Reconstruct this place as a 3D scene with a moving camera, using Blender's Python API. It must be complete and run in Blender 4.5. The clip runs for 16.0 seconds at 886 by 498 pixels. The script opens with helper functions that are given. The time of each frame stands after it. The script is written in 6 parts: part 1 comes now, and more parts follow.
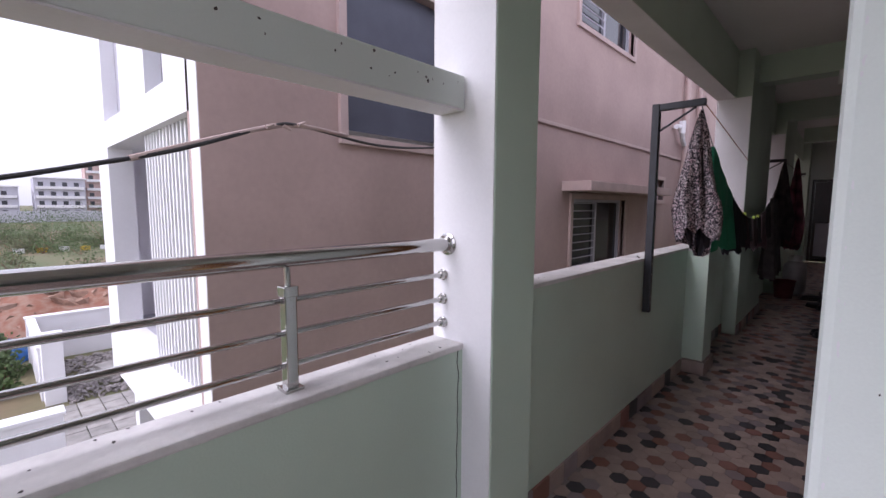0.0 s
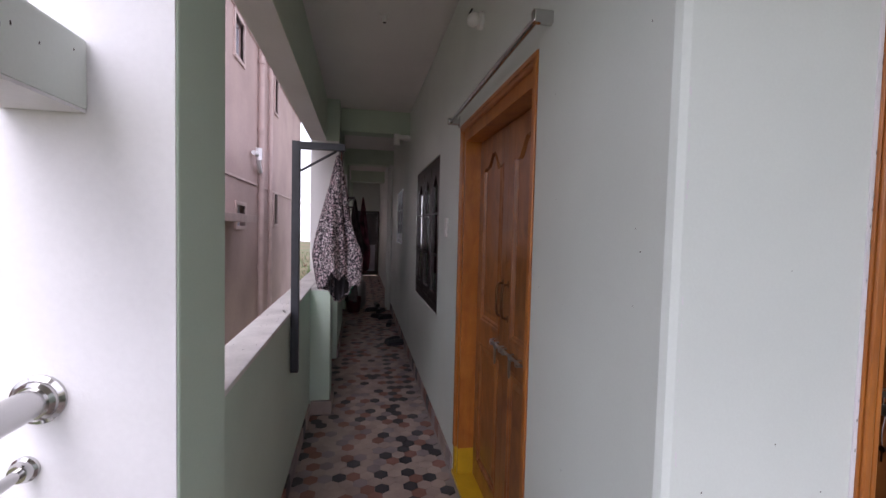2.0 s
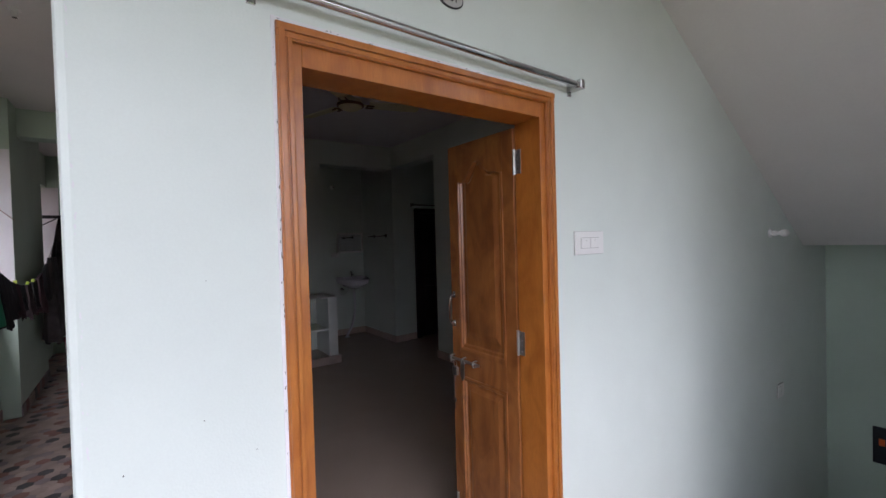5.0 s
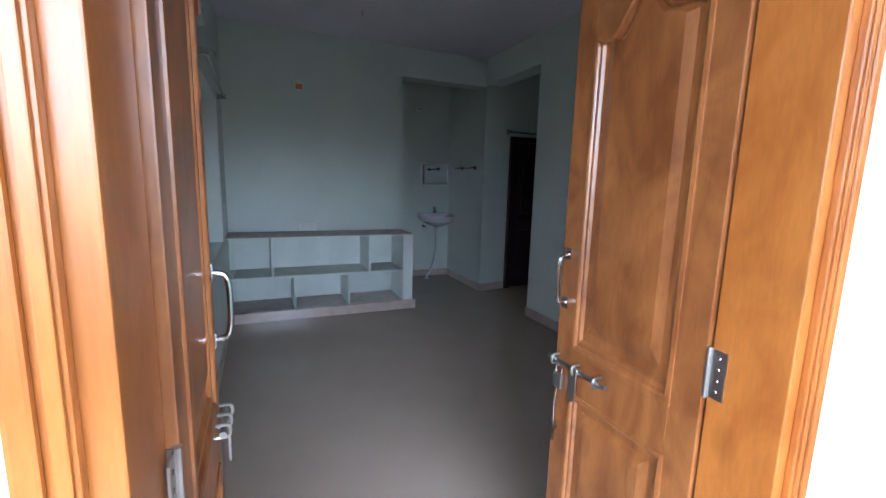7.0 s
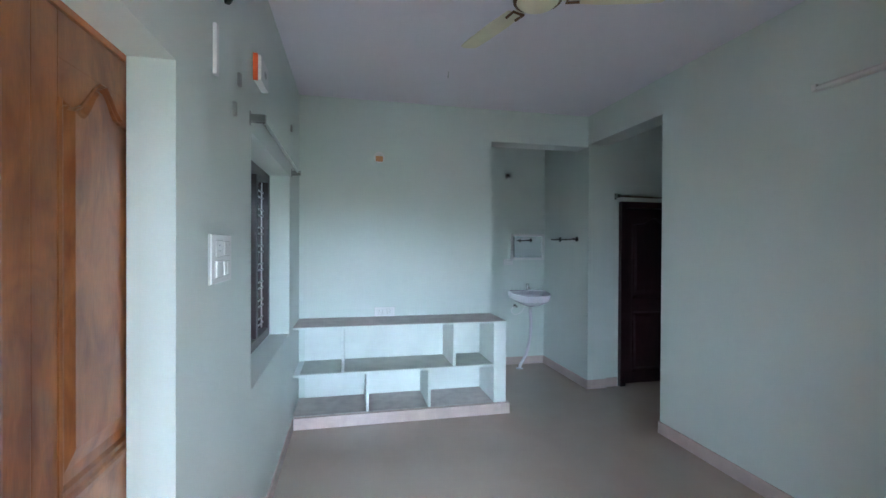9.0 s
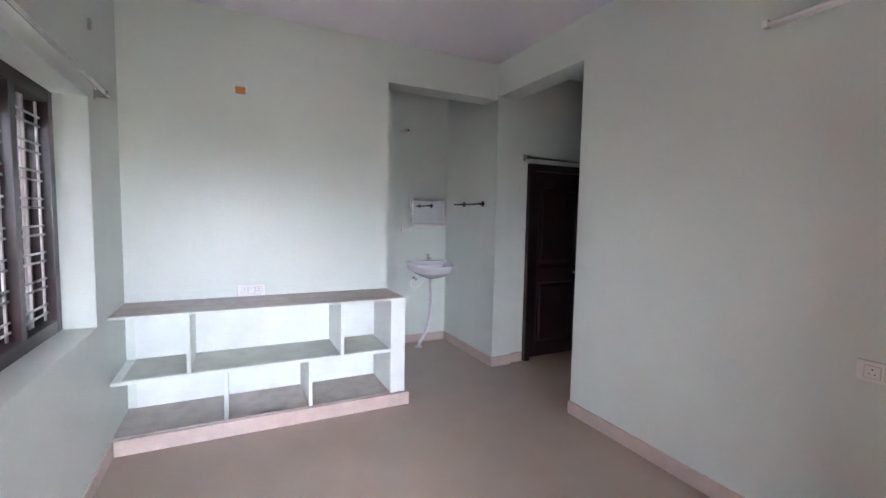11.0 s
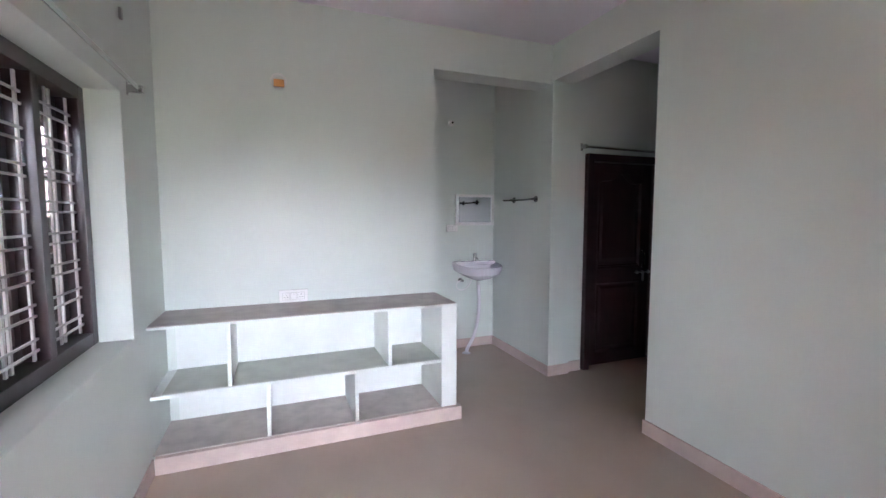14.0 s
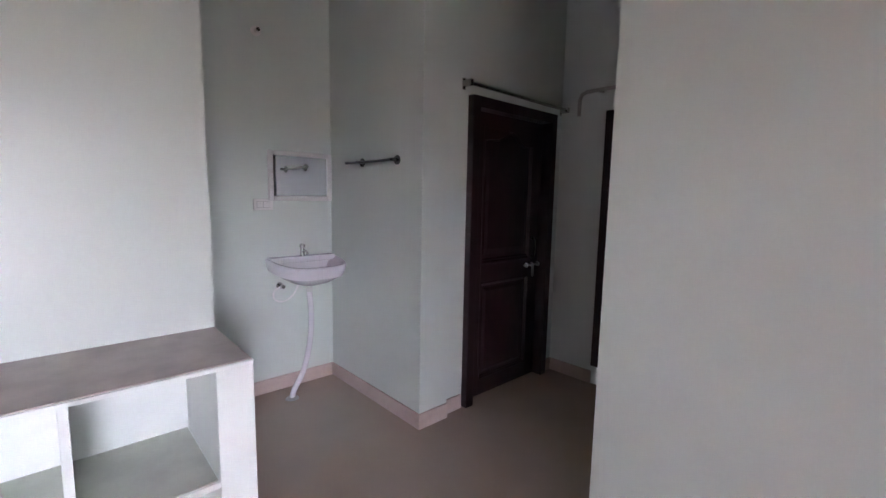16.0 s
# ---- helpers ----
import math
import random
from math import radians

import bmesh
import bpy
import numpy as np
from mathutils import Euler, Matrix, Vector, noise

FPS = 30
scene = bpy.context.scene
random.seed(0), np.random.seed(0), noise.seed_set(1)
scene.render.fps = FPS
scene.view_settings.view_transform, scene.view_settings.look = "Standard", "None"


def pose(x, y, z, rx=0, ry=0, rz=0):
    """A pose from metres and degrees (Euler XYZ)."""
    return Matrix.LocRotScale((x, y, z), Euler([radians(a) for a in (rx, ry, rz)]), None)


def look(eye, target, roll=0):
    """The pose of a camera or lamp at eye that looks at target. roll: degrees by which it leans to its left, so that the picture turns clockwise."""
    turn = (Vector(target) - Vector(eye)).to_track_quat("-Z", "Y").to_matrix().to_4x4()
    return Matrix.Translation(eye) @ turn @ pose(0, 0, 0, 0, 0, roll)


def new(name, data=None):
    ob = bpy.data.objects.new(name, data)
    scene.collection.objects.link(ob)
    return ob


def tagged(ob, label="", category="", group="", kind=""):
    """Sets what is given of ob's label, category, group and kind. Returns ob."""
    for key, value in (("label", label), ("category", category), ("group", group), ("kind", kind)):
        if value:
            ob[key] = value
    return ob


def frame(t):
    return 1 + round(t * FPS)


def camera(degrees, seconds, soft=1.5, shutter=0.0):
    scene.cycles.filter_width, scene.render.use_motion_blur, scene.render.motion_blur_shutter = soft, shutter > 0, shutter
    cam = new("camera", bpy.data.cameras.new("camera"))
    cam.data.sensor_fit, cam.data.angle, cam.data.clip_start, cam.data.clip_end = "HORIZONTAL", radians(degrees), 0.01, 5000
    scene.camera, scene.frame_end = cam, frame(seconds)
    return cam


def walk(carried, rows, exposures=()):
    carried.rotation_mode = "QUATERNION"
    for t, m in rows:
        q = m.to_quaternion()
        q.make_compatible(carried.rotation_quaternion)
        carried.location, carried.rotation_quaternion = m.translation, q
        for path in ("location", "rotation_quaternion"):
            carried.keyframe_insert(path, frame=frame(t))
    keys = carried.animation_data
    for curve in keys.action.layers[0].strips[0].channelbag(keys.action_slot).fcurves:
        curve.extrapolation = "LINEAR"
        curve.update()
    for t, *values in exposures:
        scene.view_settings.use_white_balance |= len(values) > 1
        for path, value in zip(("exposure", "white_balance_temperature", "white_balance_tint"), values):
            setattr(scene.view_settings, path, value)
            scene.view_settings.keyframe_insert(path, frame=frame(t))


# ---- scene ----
cam = camera(91.7, 16.0)
PATH = [
    (0, (0.668, 1.015, 1.39), (2.115, 2.385, 1.19), 0.3),
    (0.5, (0.83, 1.238, 1.372), (2.668, 1.948, 1.038), 0.1),
    (1, (0.921, 1.379, 1.38), (2.88, 1.489, 0.997), 1.4),
    (1.5, (0.992, 1.505, 1.477), (2.953, 1.238, 1.188), 2.0),
    (2, (1.036, 1.597, 1.549), (2.998, 1.218, 1.46), 1.4),
    (2.5, (1.054, 1.599, 1.589), (3.008, 1.173, 1.568), 0.9),
    (3, (0.981, 1.409, 1.613), (2.835, 0.657, 1.609), 0.7),
    (3.5, (0.798, 1.173, 1.629), (2.483, 0.096, 1.669), 0.2),
    (4, (0.630, 1.021, 1.656), (2.250, -0.146, 1.767), -0.8),
    (4.5, (0.565, 0.955, 1.650), (2.169, -0.224, 1.847), -2.3),
    (5, (0.529, 0.918, 1.568), (2.155, -0.245, 1.529), -1.6),
    (5.2, (0.527, 0.900, 1.480), (2.147, -0.255, 1.279), -1.3),
    (7.5, (1.555, 0.334, 1.499), (3.434, -0.323, 1.296), 1.0),
    (8, (1.708, 0.322, 1.591), (3.627, -0.24, 1.563), 0.6),
    (10.3, (2.669, 0.063, 1.547), (4.642, -0.253, 1.455), 0.6),
    (10.5, (2.732, 0.041, 1.53), (4.674, -0.425, 1.425), 0.8),
    (11, (2.752, 0.023, 1.525), (4.543, -0.855, 1.377), 1.1),
    (11.5, (2.72, 0.109, 1.589), (4.416, -0.932, 1.385), 0.6),
    (12, (2.604, 0.159, 1.799), (4.304, -0.862, 2.054), -0.7),
    (12.5, (2.585, 0.159, 1.924), (4.227, -0.799, 2.543), -1.4),
    (13, (2.655, 0.099, 1.883), (4.323, -0.855, 2.438), -1.4),
    (13.5, (2.856, 0.046, 1.704), (4.675, -0.779, 1.823), -0.2),
    (14, (3.088, 0.013, 1.523), (4.944, -0.714, 1.363), 0.0),
    (14.5, (3.41, -0.044, 1.476), (5.241, -0.811, 1.236), 0.3),
    (15, (3.771, -0.282, 1.47), (5.502, -1.261, 1.261), 0.1),
    (15.5, (4.101, -0.496, 1.457), (5.653, -1.738, 1.238), 1.0),
    (16, (4.447, -0.728, 1.449), (5.912, -2.068, 1.208), 1.1),
]
EXPOSURES = [(0.0, 0.95, 5900, 25), (1.0, 1.2, 6000, 25), (2.0, 1.22, 6000, 24), (2.5, 1.35, 6000, 23), (3.2, 1.8, 5750, 17), (5.2, 1.72, 5800, 19), (6.4, 2.35, 5400, 12), (7.0, 3.6, 4900, 6), (7.5, 4.5, 4450, -4), (8.2, 4.95, 4450, -4), (10.3, 5.3, 5550, 16), (11.0, 5.56, 5550, 17), (11.5, 5.6, 5550, 17), (12.3, 5.78, 5500, 15), (13.0, 5.74, 5500, 15), (13.6, 5.56, 5550, 17), (14.2, 5.5, 5650, 19), (16.0, 5.42, 5750, 24)]
walk(cam, [(t, look(eye, target, roll)) for t, eye, target, roll in PATH], EXPOSURES)

# ---- world and light ----
world = bpy.data.worlds.new("overcast_sky")
scene.world = world
world.use_nodes = True
wn, wl = world.node_tree.nodes, world.node_tree.links
sky = wn.new("ShaderNodeTexSky")
sky.sky_type, sky.sun_disc = "NISHITA", False
sky.sun_elevation, sky.sun_rotation = radians(46), radians(-74)
sky.air_density, sky.dust_density, sky.ozone_density = 1.0, 4.0, 1.0
grey = wn.new("ShaderNodeHueSaturation")
grey.inputs["Saturation"].default_value = 0.22
wl.new(sky.outputs[0], grey.inputs["Color"])
cloud = wn.new("ShaderNodeMix")
cloud.data_type = "RGBA"
cloud.inputs["Factor"].default_value = 0.45
cloud.inputs["B"].default_value = (6.0, 6.05, 6.15, 1)
wl.new(grey.outputs[0], cloud.inputs["A"])
wl.new(cloud.outputs["Result"], wn["Background"].inputs["Color"])
wn["Background"].inputs["Strength"].default_value = 0.15

sun = new("sun", bpy.data.lights.new("sun", "SUN"))
sun.data.energy, sun.data.angle, sun.data.color = 0.5, radians(50), (1.0, 0.97, 0.93)
sun.matrix_world = look((-28, 8, 31), (0, 0, 0))

# ---- materials ----


def mat(name, colour, rough=0.6, metal=0.0, var=0.12, scale=3.0, fine=60.0, bump=0.15, colour2=None, spec=0.5, coat=0.0, stretch=(1, 1, 1), island=0.0, stains=0.0, stain_colour=(0.12, 0.1, 0.08)):
    """Two scales of variation, a bump, and optional stains."""
    m = bpy.data.materials.new(name)
    m.use_nodes = True
    n, l = m.node_tree.nodes, m.node_tree.links
    b = n["Principled BSDF"]
    tc, mp = n.new("ShaderNodeTexCoord"), n.new("ShaderNodeMapping")
    geo = n.new("ShaderNodeNewGeometry")
    mp.inputs["Scale"].default_value = stretch
    l.new(geo.outputs["Position"], mp.inputs["Vector"])
    big, small = n.new("ShaderNodeTexNoise"), n.new("ShaderNodeTexNoise")
    big.inputs["Scale"].default_value, big.inputs["Detail"].default_value = scale, 5
    small.inputs["Scale"].default_value, small.inputs["Detail"].default_value = fine, 3
    for t in (big, small):
        l.new(mp.outputs[0], t.inputs["Vector"])
    mix = n.new("ShaderNodeMix")
    mix.data_type = "RGBA"
    c2 = colour2 or tuple(max(0.0, c * (1 - 1.6 * var)) for c in colour)
    mix.inputs["A"].default_value, mix.inputs["B"].default_value = (*colour, 1), (*c2, 1)
    ramp = n.new("ShaderNodeMapRange")
    ramp.inputs["From Min"].default_value, ramp.inputs["From Max"].default_value = 0.38, 0.72
    l.new(big.outputs["Fac"], ramp.inputs["Value"])
    l.new(ramp.outputs[0], mix.inputs["Factor"])
    hsv = n.new("ShaderNodeHueSaturation")
    l.new(mix.outputs["Result"], hsv.inputs["Color"])
    vr = n.new("ShaderNodeMapRange")
    vr.inputs["To Min"].default_value, vr.inputs["To Max"].default_value = 1 - var * 0.6, 1 + var * 0.6
    l.new(small.outputs["Fac"], vr.inputs["Value"])
    l.new(vr.outputs[0], hsv.inputs["Value"])
    out = hsv.outputs[0]
    if island:
        info = n.new("ShaderNodeObjectInfo")
        add = n.new("ShaderNodeMath")
        add.operation = "ADD"
        l.new(info.outputs["Random"], add.inputs[0])
        l.new(geo.outputs["Random Per Island"], add.inputs[1])
        fr = n.new("ShaderNodeMath")
        fr.operation = "FRACT"
        l.new(add.outputs[0], fr.inputs[0])
        ir = n.new("ShaderNodeMapRange")
        ir.inputs["To Min"].default_value, ir.inputs["To Max"].default_value = 1 - island, 1 + island
        l.new(fr.outputs[0], ir.inputs["Value"])
        h2 = n.new("ShaderNodeHueSaturation")
        l.new(out, h2.inputs["Color"])
        l.new(ir.outputs[0], h2.inputs["Value"])
        out = h2.outputs[0]
    if stains:
        sn = n.new("ShaderNodeTexNoise")
        sn.inputs["Scale"].default_value, sn.inputs["Detail"].default_value = 1.3, 8
        l.new(mp.outputs[0], sn.inputs["Vector"])
        sr = n.new("ShaderNodeMapRange")
        sr.inputs["From Min"].default_value, sr.inputs["From Max"].default_value, sr.inputs["To Max"].default_value = 0.58, 0.8, stains
        l.new(sn.outputs["Fac"], sr.inputs["Value"])
        m2 = n.new("ShaderNodeMix")
        m2.data_type = "RGBA"
        l.new(sr.outputs[0], m2.inputs["Factor"])
        l.new(out, m2.inputs["A"])
        m2.inputs["B"].default_value = (*stain_colour, 1)
        out = m2.outputs["Result"]
    l.new(out, b.inputs["Base Color"])
    b.inputs["Metallic"].default_value = metal
    b.inputs["Specular IOR Level"].default_value = spec
    b.inputs["Coat Weight"].default_value = coat
    rr = n.new("ShaderNodeMapRange")
    rr.inputs["To Min"].default_value, rr.inputs["To Max"].default_value = max(0.02, rough * 0.82), min(1.0, rough * 1.18)
    l.new(big.outputs["Fac"], rr.inputs["Value"])
    l.new(rr.outputs[0], b.inputs["Roughness"])
    if bump:
        bp = n.new("ShaderNodeBump")
        bp.inputs["Strength"].default_value, bp.inputs["Distance"].default_value = bump, 0.004
        l.new(small.outputs["Fac"], bp.inputs["Height"])
        l.new(bp.outputs[0], b.inputs["Normal"])
    return m


def wood(name, light, dark, rough=0.32, coat=0.35):
    """Varnished timber with grain along z and a few knots."""
    m = bpy.data.materials.new(name)
    m.use_nodes = True
    n, l = m.node_tree.nodes, m.node_tree.links
    b = n["Principled BSDF"]
    geo, mp = n.new("ShaderNodeNewGeometry"), n.new("ShaderNodeMapping")
    mp.inputs["Scale"].default_value = (1.0, 1.0, 0.15)
    l.new(geo.outputs["Position"], mp.inputs["Vector"])
    warp = n.new("ShaderNodeTexNoise")
    warp.inputs["Scale"].default_value, warp.inputs["Detail"].default_value = 6.5, 3
    warp.inputs["Distortion"].default_value = 0.7
    l.new(mp.outputs[0], warp.inputs["Vector"])
    fine = n.new("ShaderNodeTexNoise")
    fine.inputs["Scale"].default_value, fine.inputs["Detail"].default_value = 190.0, 3
    l.new(mp.outputs[0], fine.inputs["Vector"])
    rings = n.new("ShaderNodeMath")
    rings.operation = "MULTIPLY"
    rings.inputs[1].default_value = 6.0
    l.new(warp.outputs["Fac"], rings.inputs[0])
    fr = n.new("ShaderNodeMath")
    fr.operation = "PINGPONG"
    fr.inputs[1].default_value = 1.0
    l.new(rings.outputs[0], fr.inputs[0])
    mix = n.new("ShaderNodeMix")
    mix.data_type = "RGBA"
    mix.inputs["A"].default_value, mix.inputs["B"].default_value = (*light, 1), (*dark, 1)
    figure = n.new("ShaderNodeTexNoise")
    figure.inputs["Scale"].default_value, figure.inputs["Detail"].default_value, figure.inputs["Distortion"].default_value = 8.5, 3, 1.6
    fmp = n.new("ShaderNodeMapping")
    fmp.inputs["Scale"].default_value = (1.0, 1.0, 0.5)
    l.new(geo.outputs["Position"], fmp.inputs["Vector"])
    l.new(fmp.outputs[0], figure.inputs["Vector"])
    calm = n.new("ShaderNodeMath")
    calm.operation = "MULTIPLY_ADD"
    calm.inputs[1].default_value = 0.5
    l.new(fr.outputs[0], calm.inputs[0])
    fg = n.new("ShaderNodeMapRange")
    fg.inputs["From Min"].default_value, fg.inputs["From Max"].default_value = 0.35, 0.75
    fg.inputs["To Min"].default_value, fg.inputs["To Max"].default_value = -0.2, 0.7
    l.new(figure.outputs["Fac"], fg.inputs["Value"])
    l.new(fg.outputs[0], calm.inputs[2])
    l.new(calm.outputs[0], mix.inputs["Factor"])
    knot = n.new("ShaderNodeTexVoronoi")
    kmp = n.new("ShaderNodeMapping")
    kmp.inputs["Scale"].default_value = (1.0, 1.0, 0.55)
    l.new(geo.outputs["Position"], kmp.inputs["Vector"])
    l.new(kmp.outputs[0], knot.inputs["Vector"])
    knot.inputs["Scale"].default_value = 5.0
    kr = n.new("ShaderNodeMapRange")
    kr.inputs["From Min"].default_value, kr.inputs["From Max"].default_value = 0.02, 0.16
    kr.inputs["To Min"].default_value, kr.inputs["To Max"].default_value = 0.5, 0.0
    l.new(knot.outputs["Distance"], kr.inputs["Value"])
    m2 = n.new("ShaderNodeMix")
    m2.data_type = "RGBA"
    m2.inputs["B"].default_value = (dark[0] * 0.45, dark[1] * 0.4, dark[2] * 0.4, 1)
    l.new(kr.outputs[0], m2.inputs["Factor"])
    l.new(mix.outputs["Result"], m2.inputs["A"])
    hsv = n.new("ShaderNodeHueSaturation")
    vr = n.new("ShaderNodeMapRange")
    vr.inputs["To Min"].default_value, vr.inputs["To Max"].default_value = 0.82, 1.16
    l.new(fine.outputs["Fac"], vr.inputs["Value"])
    l.new(vr.outputs[0], hsv.inputs["Value"])
    l.new(m2.outputs["Result"], hsv.inputs["Color"])
    l.new(hsv.outputs[0], b.inputs["Base Color"])
    b.inputs["Roughness"].default_value, b.inputs["Coat Weight"].default_value = rough, coat
    b.inputs["Coat Roughness"].default_value = 0.2
    bp = n.new("ShaderNodeBump")
    bp.inputs["Strength"].default_value, bp.inputs["Distance"].default_value = 0.12, 0.002
    l.new(fine.outputs["Fac"], bp.inputs["Height"])
    l.new(bp.outputs[0], b.inputs["Normal"])
    return m


def glass(name, tint=(0.9, 0.93, 0.93), rough=0.02):
    m = bpy.data.materials.new(name)
    m.use_nodes = True
    b = m.node_tree.nodes["Principled BSDF"]
    b.inputs["Base Color"].default_value = (*tint, 1)
    b.inputs["Roughness"].default_value = rough
    b.inputs["Transmission Weight"].default_value = 1.0
    b.inputs["IOR"].default_value = 1.45
    return m


MINT = mat("mint_wall_paint", (0.71, 0.76, 0.715), 0.5, var=0.05, scale=1.6, fine=160, bump=0.1, stains=0.10, stain_colour=(0.42, 0.46, 0.42))
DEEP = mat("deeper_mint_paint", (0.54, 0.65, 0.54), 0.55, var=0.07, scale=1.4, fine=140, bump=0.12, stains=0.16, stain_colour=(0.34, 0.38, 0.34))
MINT_IN = mat("pale_mint_room_paint", (0.70, 0.75, 0.70), 0.36, var=0.04, scale=1.1, fine=140, bump=0.08, stains=0.05, stain_colour=(0.5, 0.52, 0.5))
WHITE = mat("white_masonry_paint", (0.80, 0.79, 0.80), 0.65, var=0.06, scale=2.0, fine=90, bump=0.2, stains=0.12, stain_colour=(0.5, 0.48, 0.46))
COPING = mat("weathered_coping", (0.72, 0.70, 0.68), 0.8, var=0.15, scale=6, fine=60, bump=0.35, stains=0.35, stain_colour=(0.36, 0.33, 0.3))
CEIL_OUT = mat("corridor_ceiling_paint", (0.74, 0.72, 0.70), 0.8, var=0.06, scale=1.0, fine=70, bump=0.1, stains=0.1, stain_colour=(0.4, 0.38, 0.36))
CEIL_IN = mat("pale_lilac_ceiling_paint", (0.80, 0.765, 0.82), 0.85, var=0.03, scale=0.8, fine=90, bump=0.08)
FLOOR = mat("glossy_beige_floor_tile", (0.46, 0.365, 0.298), 0.09, var=0.035, scale=3, fine=180, bump=0.01, spec=0.5)
SKIRT = mat("beige_pink_skirting_tile", (0.62, 0.50, 0.45), 0.15, var=0.08, scale=8, fine=150, bump=0.03)
SLAB = mat("grey_beige_shelf_stone", (0.48, 0.425, 0.385), 0.45, var=0.12, scale=9, fine=220, bump=0.06, stains=0.12, stain_colour=(0.3, 0.27, 0.24))
SHELF = mat("white_mint_shelf_paint", (0.80, 0.83, 0.80), 0.5, var=0.05, scale=4, fine=120, bump=0.12)
TEAK = wood("orange_varnished_teak", (0.365, 0.138, 0.037), (0.19, 0.06, 0.016))
TEAK_FRAME = wood("orange_teak_frame", (0.47, 0.165, 0.028), (0.35, 0.105, 0.017))
MAROON = wood("dark_maroon_wood", (0.032, 0.012, 0.015), (0.017, 0.007, 0.009), rough=0.35, coat=0.25)
YELLOW = mat("yellow_gloss_paint", (0.62, 0.38, 0.015), 0.4, var=0.12, scale=6, fine=70, bump=0.2, stains=0.3, stain_colour=(0.3, 0.18, 0.03))
STEEL = mat("polished_steel", (0.52, 0.51, 0.50), 0.13, metal=1.0, var=0.04, scale=6, fine=120, bump=0.03)
BRUSHED = mat("brushed_steel", (0.5, 0.49, 0.47), 0.35, metal=1.0, var=0.1, scale=12, fine=200, bump=0.06)
BRONZE = mat("dark_bronze", (0.16, 0.085, 0.045), 0.35, metal=1.0, var=0.15, scale=14, fine=160, bump=0.05)
BLACK = mat("black_painted_steel", (0.02, 0.021, 0.028), 0.42, var=0.25, scale=20, fine=150, bump=0.15)
PLASTIC = mat("white_switch_plastic", (0.82, 0.81, 0.79), 0.3, var=0.02, bump=0.0)
PVC = mat("painted_pvc_pipe", (0.62, 0.62, 0.6), 0.45, var=0.08, scale=10, bump=0.05)
PINK = mat("mauve_plaster", (0.49, 0.357, 0.328), 0.85, var=0.13, scale=0.8, fine=25, bump=0.5, stains=0.3, stain_colour=(0.40, 0.29, 0.268))
PINK_TRIM = mat("pale_pink_window_trim", (0.54, 0.41, 0.385), 0.7, var=0.1, scale=4, bump=0.25)
NBWHITE = mat("neighbour_white_paint", (0.82, 0.81, 0.83), 0.7, var=0.05, scale=1.2, fine=50, bump=0.2)
LILAC = mat("lilac_grey_wall", (0.50, 0.49, 0.55), 0.7, var=0.07, scale=2, bump=0.2)
DARKGLASS = mat("dark_window_pane", (0.03, 0.032, 0.04), 0.08, var=0.15, scale=2, bump=0.0, spec=0.8)
BLUESHEET = mat("slate_blue_shutter", (0.10, 0.105, 0.14), 0.6, var=0.12, scale=3, bump=0.1)
CLEAR = glass("clear_glass")
GROUT = mat("brown_grout", (0.38, 0.33, 0.31), 0.8, var=0.2, scale=5, fine=80, bump=0.2)
HEX = [
    mat("beige_hex_tile", (0.43, 0.335, 0.29), 0.45, var=0.16, scale=6, fine=110, bump=0.08, island=0.10, stains=0.4),
    mat("mauve_grey_hex_tile", (0.30, 0.25, 0.25), 0.45, var=0.16, scale=6, fine=110, bump=0.08, island=0.12, stains=0.4),
    mat("terracotta_hex_tile", (0.29, 0.135, 0.105), 0.45, var=0.16, scale=6, fine=110, bump=0.08, island=0.14, stains=0.35),
    mat("charcoal_hex_tile", (0.058, 0.056, 0.064), 0.42, var=0.2, scale=6, fine=110, bump=0.08, island=0.2, stains=0.2),
]
CABLE = mat("black_cable_rubber", (0.03, 0.028, 0.03), 0.6, var=0.1, bump=0.0)
GRANITE = mat("black_granite_tread", (0.03, 0.029, 0.031), 0.25, var=0.2, scale=30, fine=300, bump=0.02)

# ---- mesh helpers ----


def link(name, bm, material, parent=None, smooth=False):
    me = bpy.data.meshes.new(name)
    bmesh.ops.recalc_face_normals(bm, faces=bm.faces)
    bm.to_mesh(me)
    bm.free()
    for m in material if isinstance(material, (list, tuple)) else [material]:
        me.materials.append(m)
    if smooth:
        me.shade_smooth()
        me.set_sharp_from_angle(angle=radians(35))
    ob = new(name, me)
    if parent is not None:
        ob.parent = parent
    return ob


def part(name, bm, material, parent, label="", smooth=False):
    return tagged(link(name, bm, material, parent, smooth), label)


def struct(name, bm, material, label="", category="wall", smooth=False):
    return tagged(link(name, bm, material, None, smooth), label, category, "", "structure")


def thing(name, label, category, m=None, group="", kind=""):
    ob = new(name)
    ob.empty_display_size = 0.1
    if m is not None:
        ob.matrix_world = m
    return tagged(ob, label, category, group, kind)


def box(x0, x1, y0, y1, z0, z1, bev=0.0, bm=None, seg=2):
    b = bmesh.new()
    bmesh.ops.create_cube(b, size=1.0, matrix=Matrix.LocRotScale(((x0 + x1) / 2, (y0 + y1) / 2, (z0 + z1) / 2), None, (abs(x1 - x0), abs(y1 - y0), abs(z1 - z0))))
    if bev:
        bmesh.ops.bevel(b, geom=b.edges[:], offset=bev, segments=seg, affect="EDGES", profile=0.6)
    return merge(bm, b)


def merge(bm, b):
    if bm is None:
        return b
    tmp = bpy.data.meshes.new("tmp")
    b.to_mesh(tmp)
    b.free()
    bm.from_mesh(tmp)
    bpy.data.meshes.remove(tmp)
    return bm


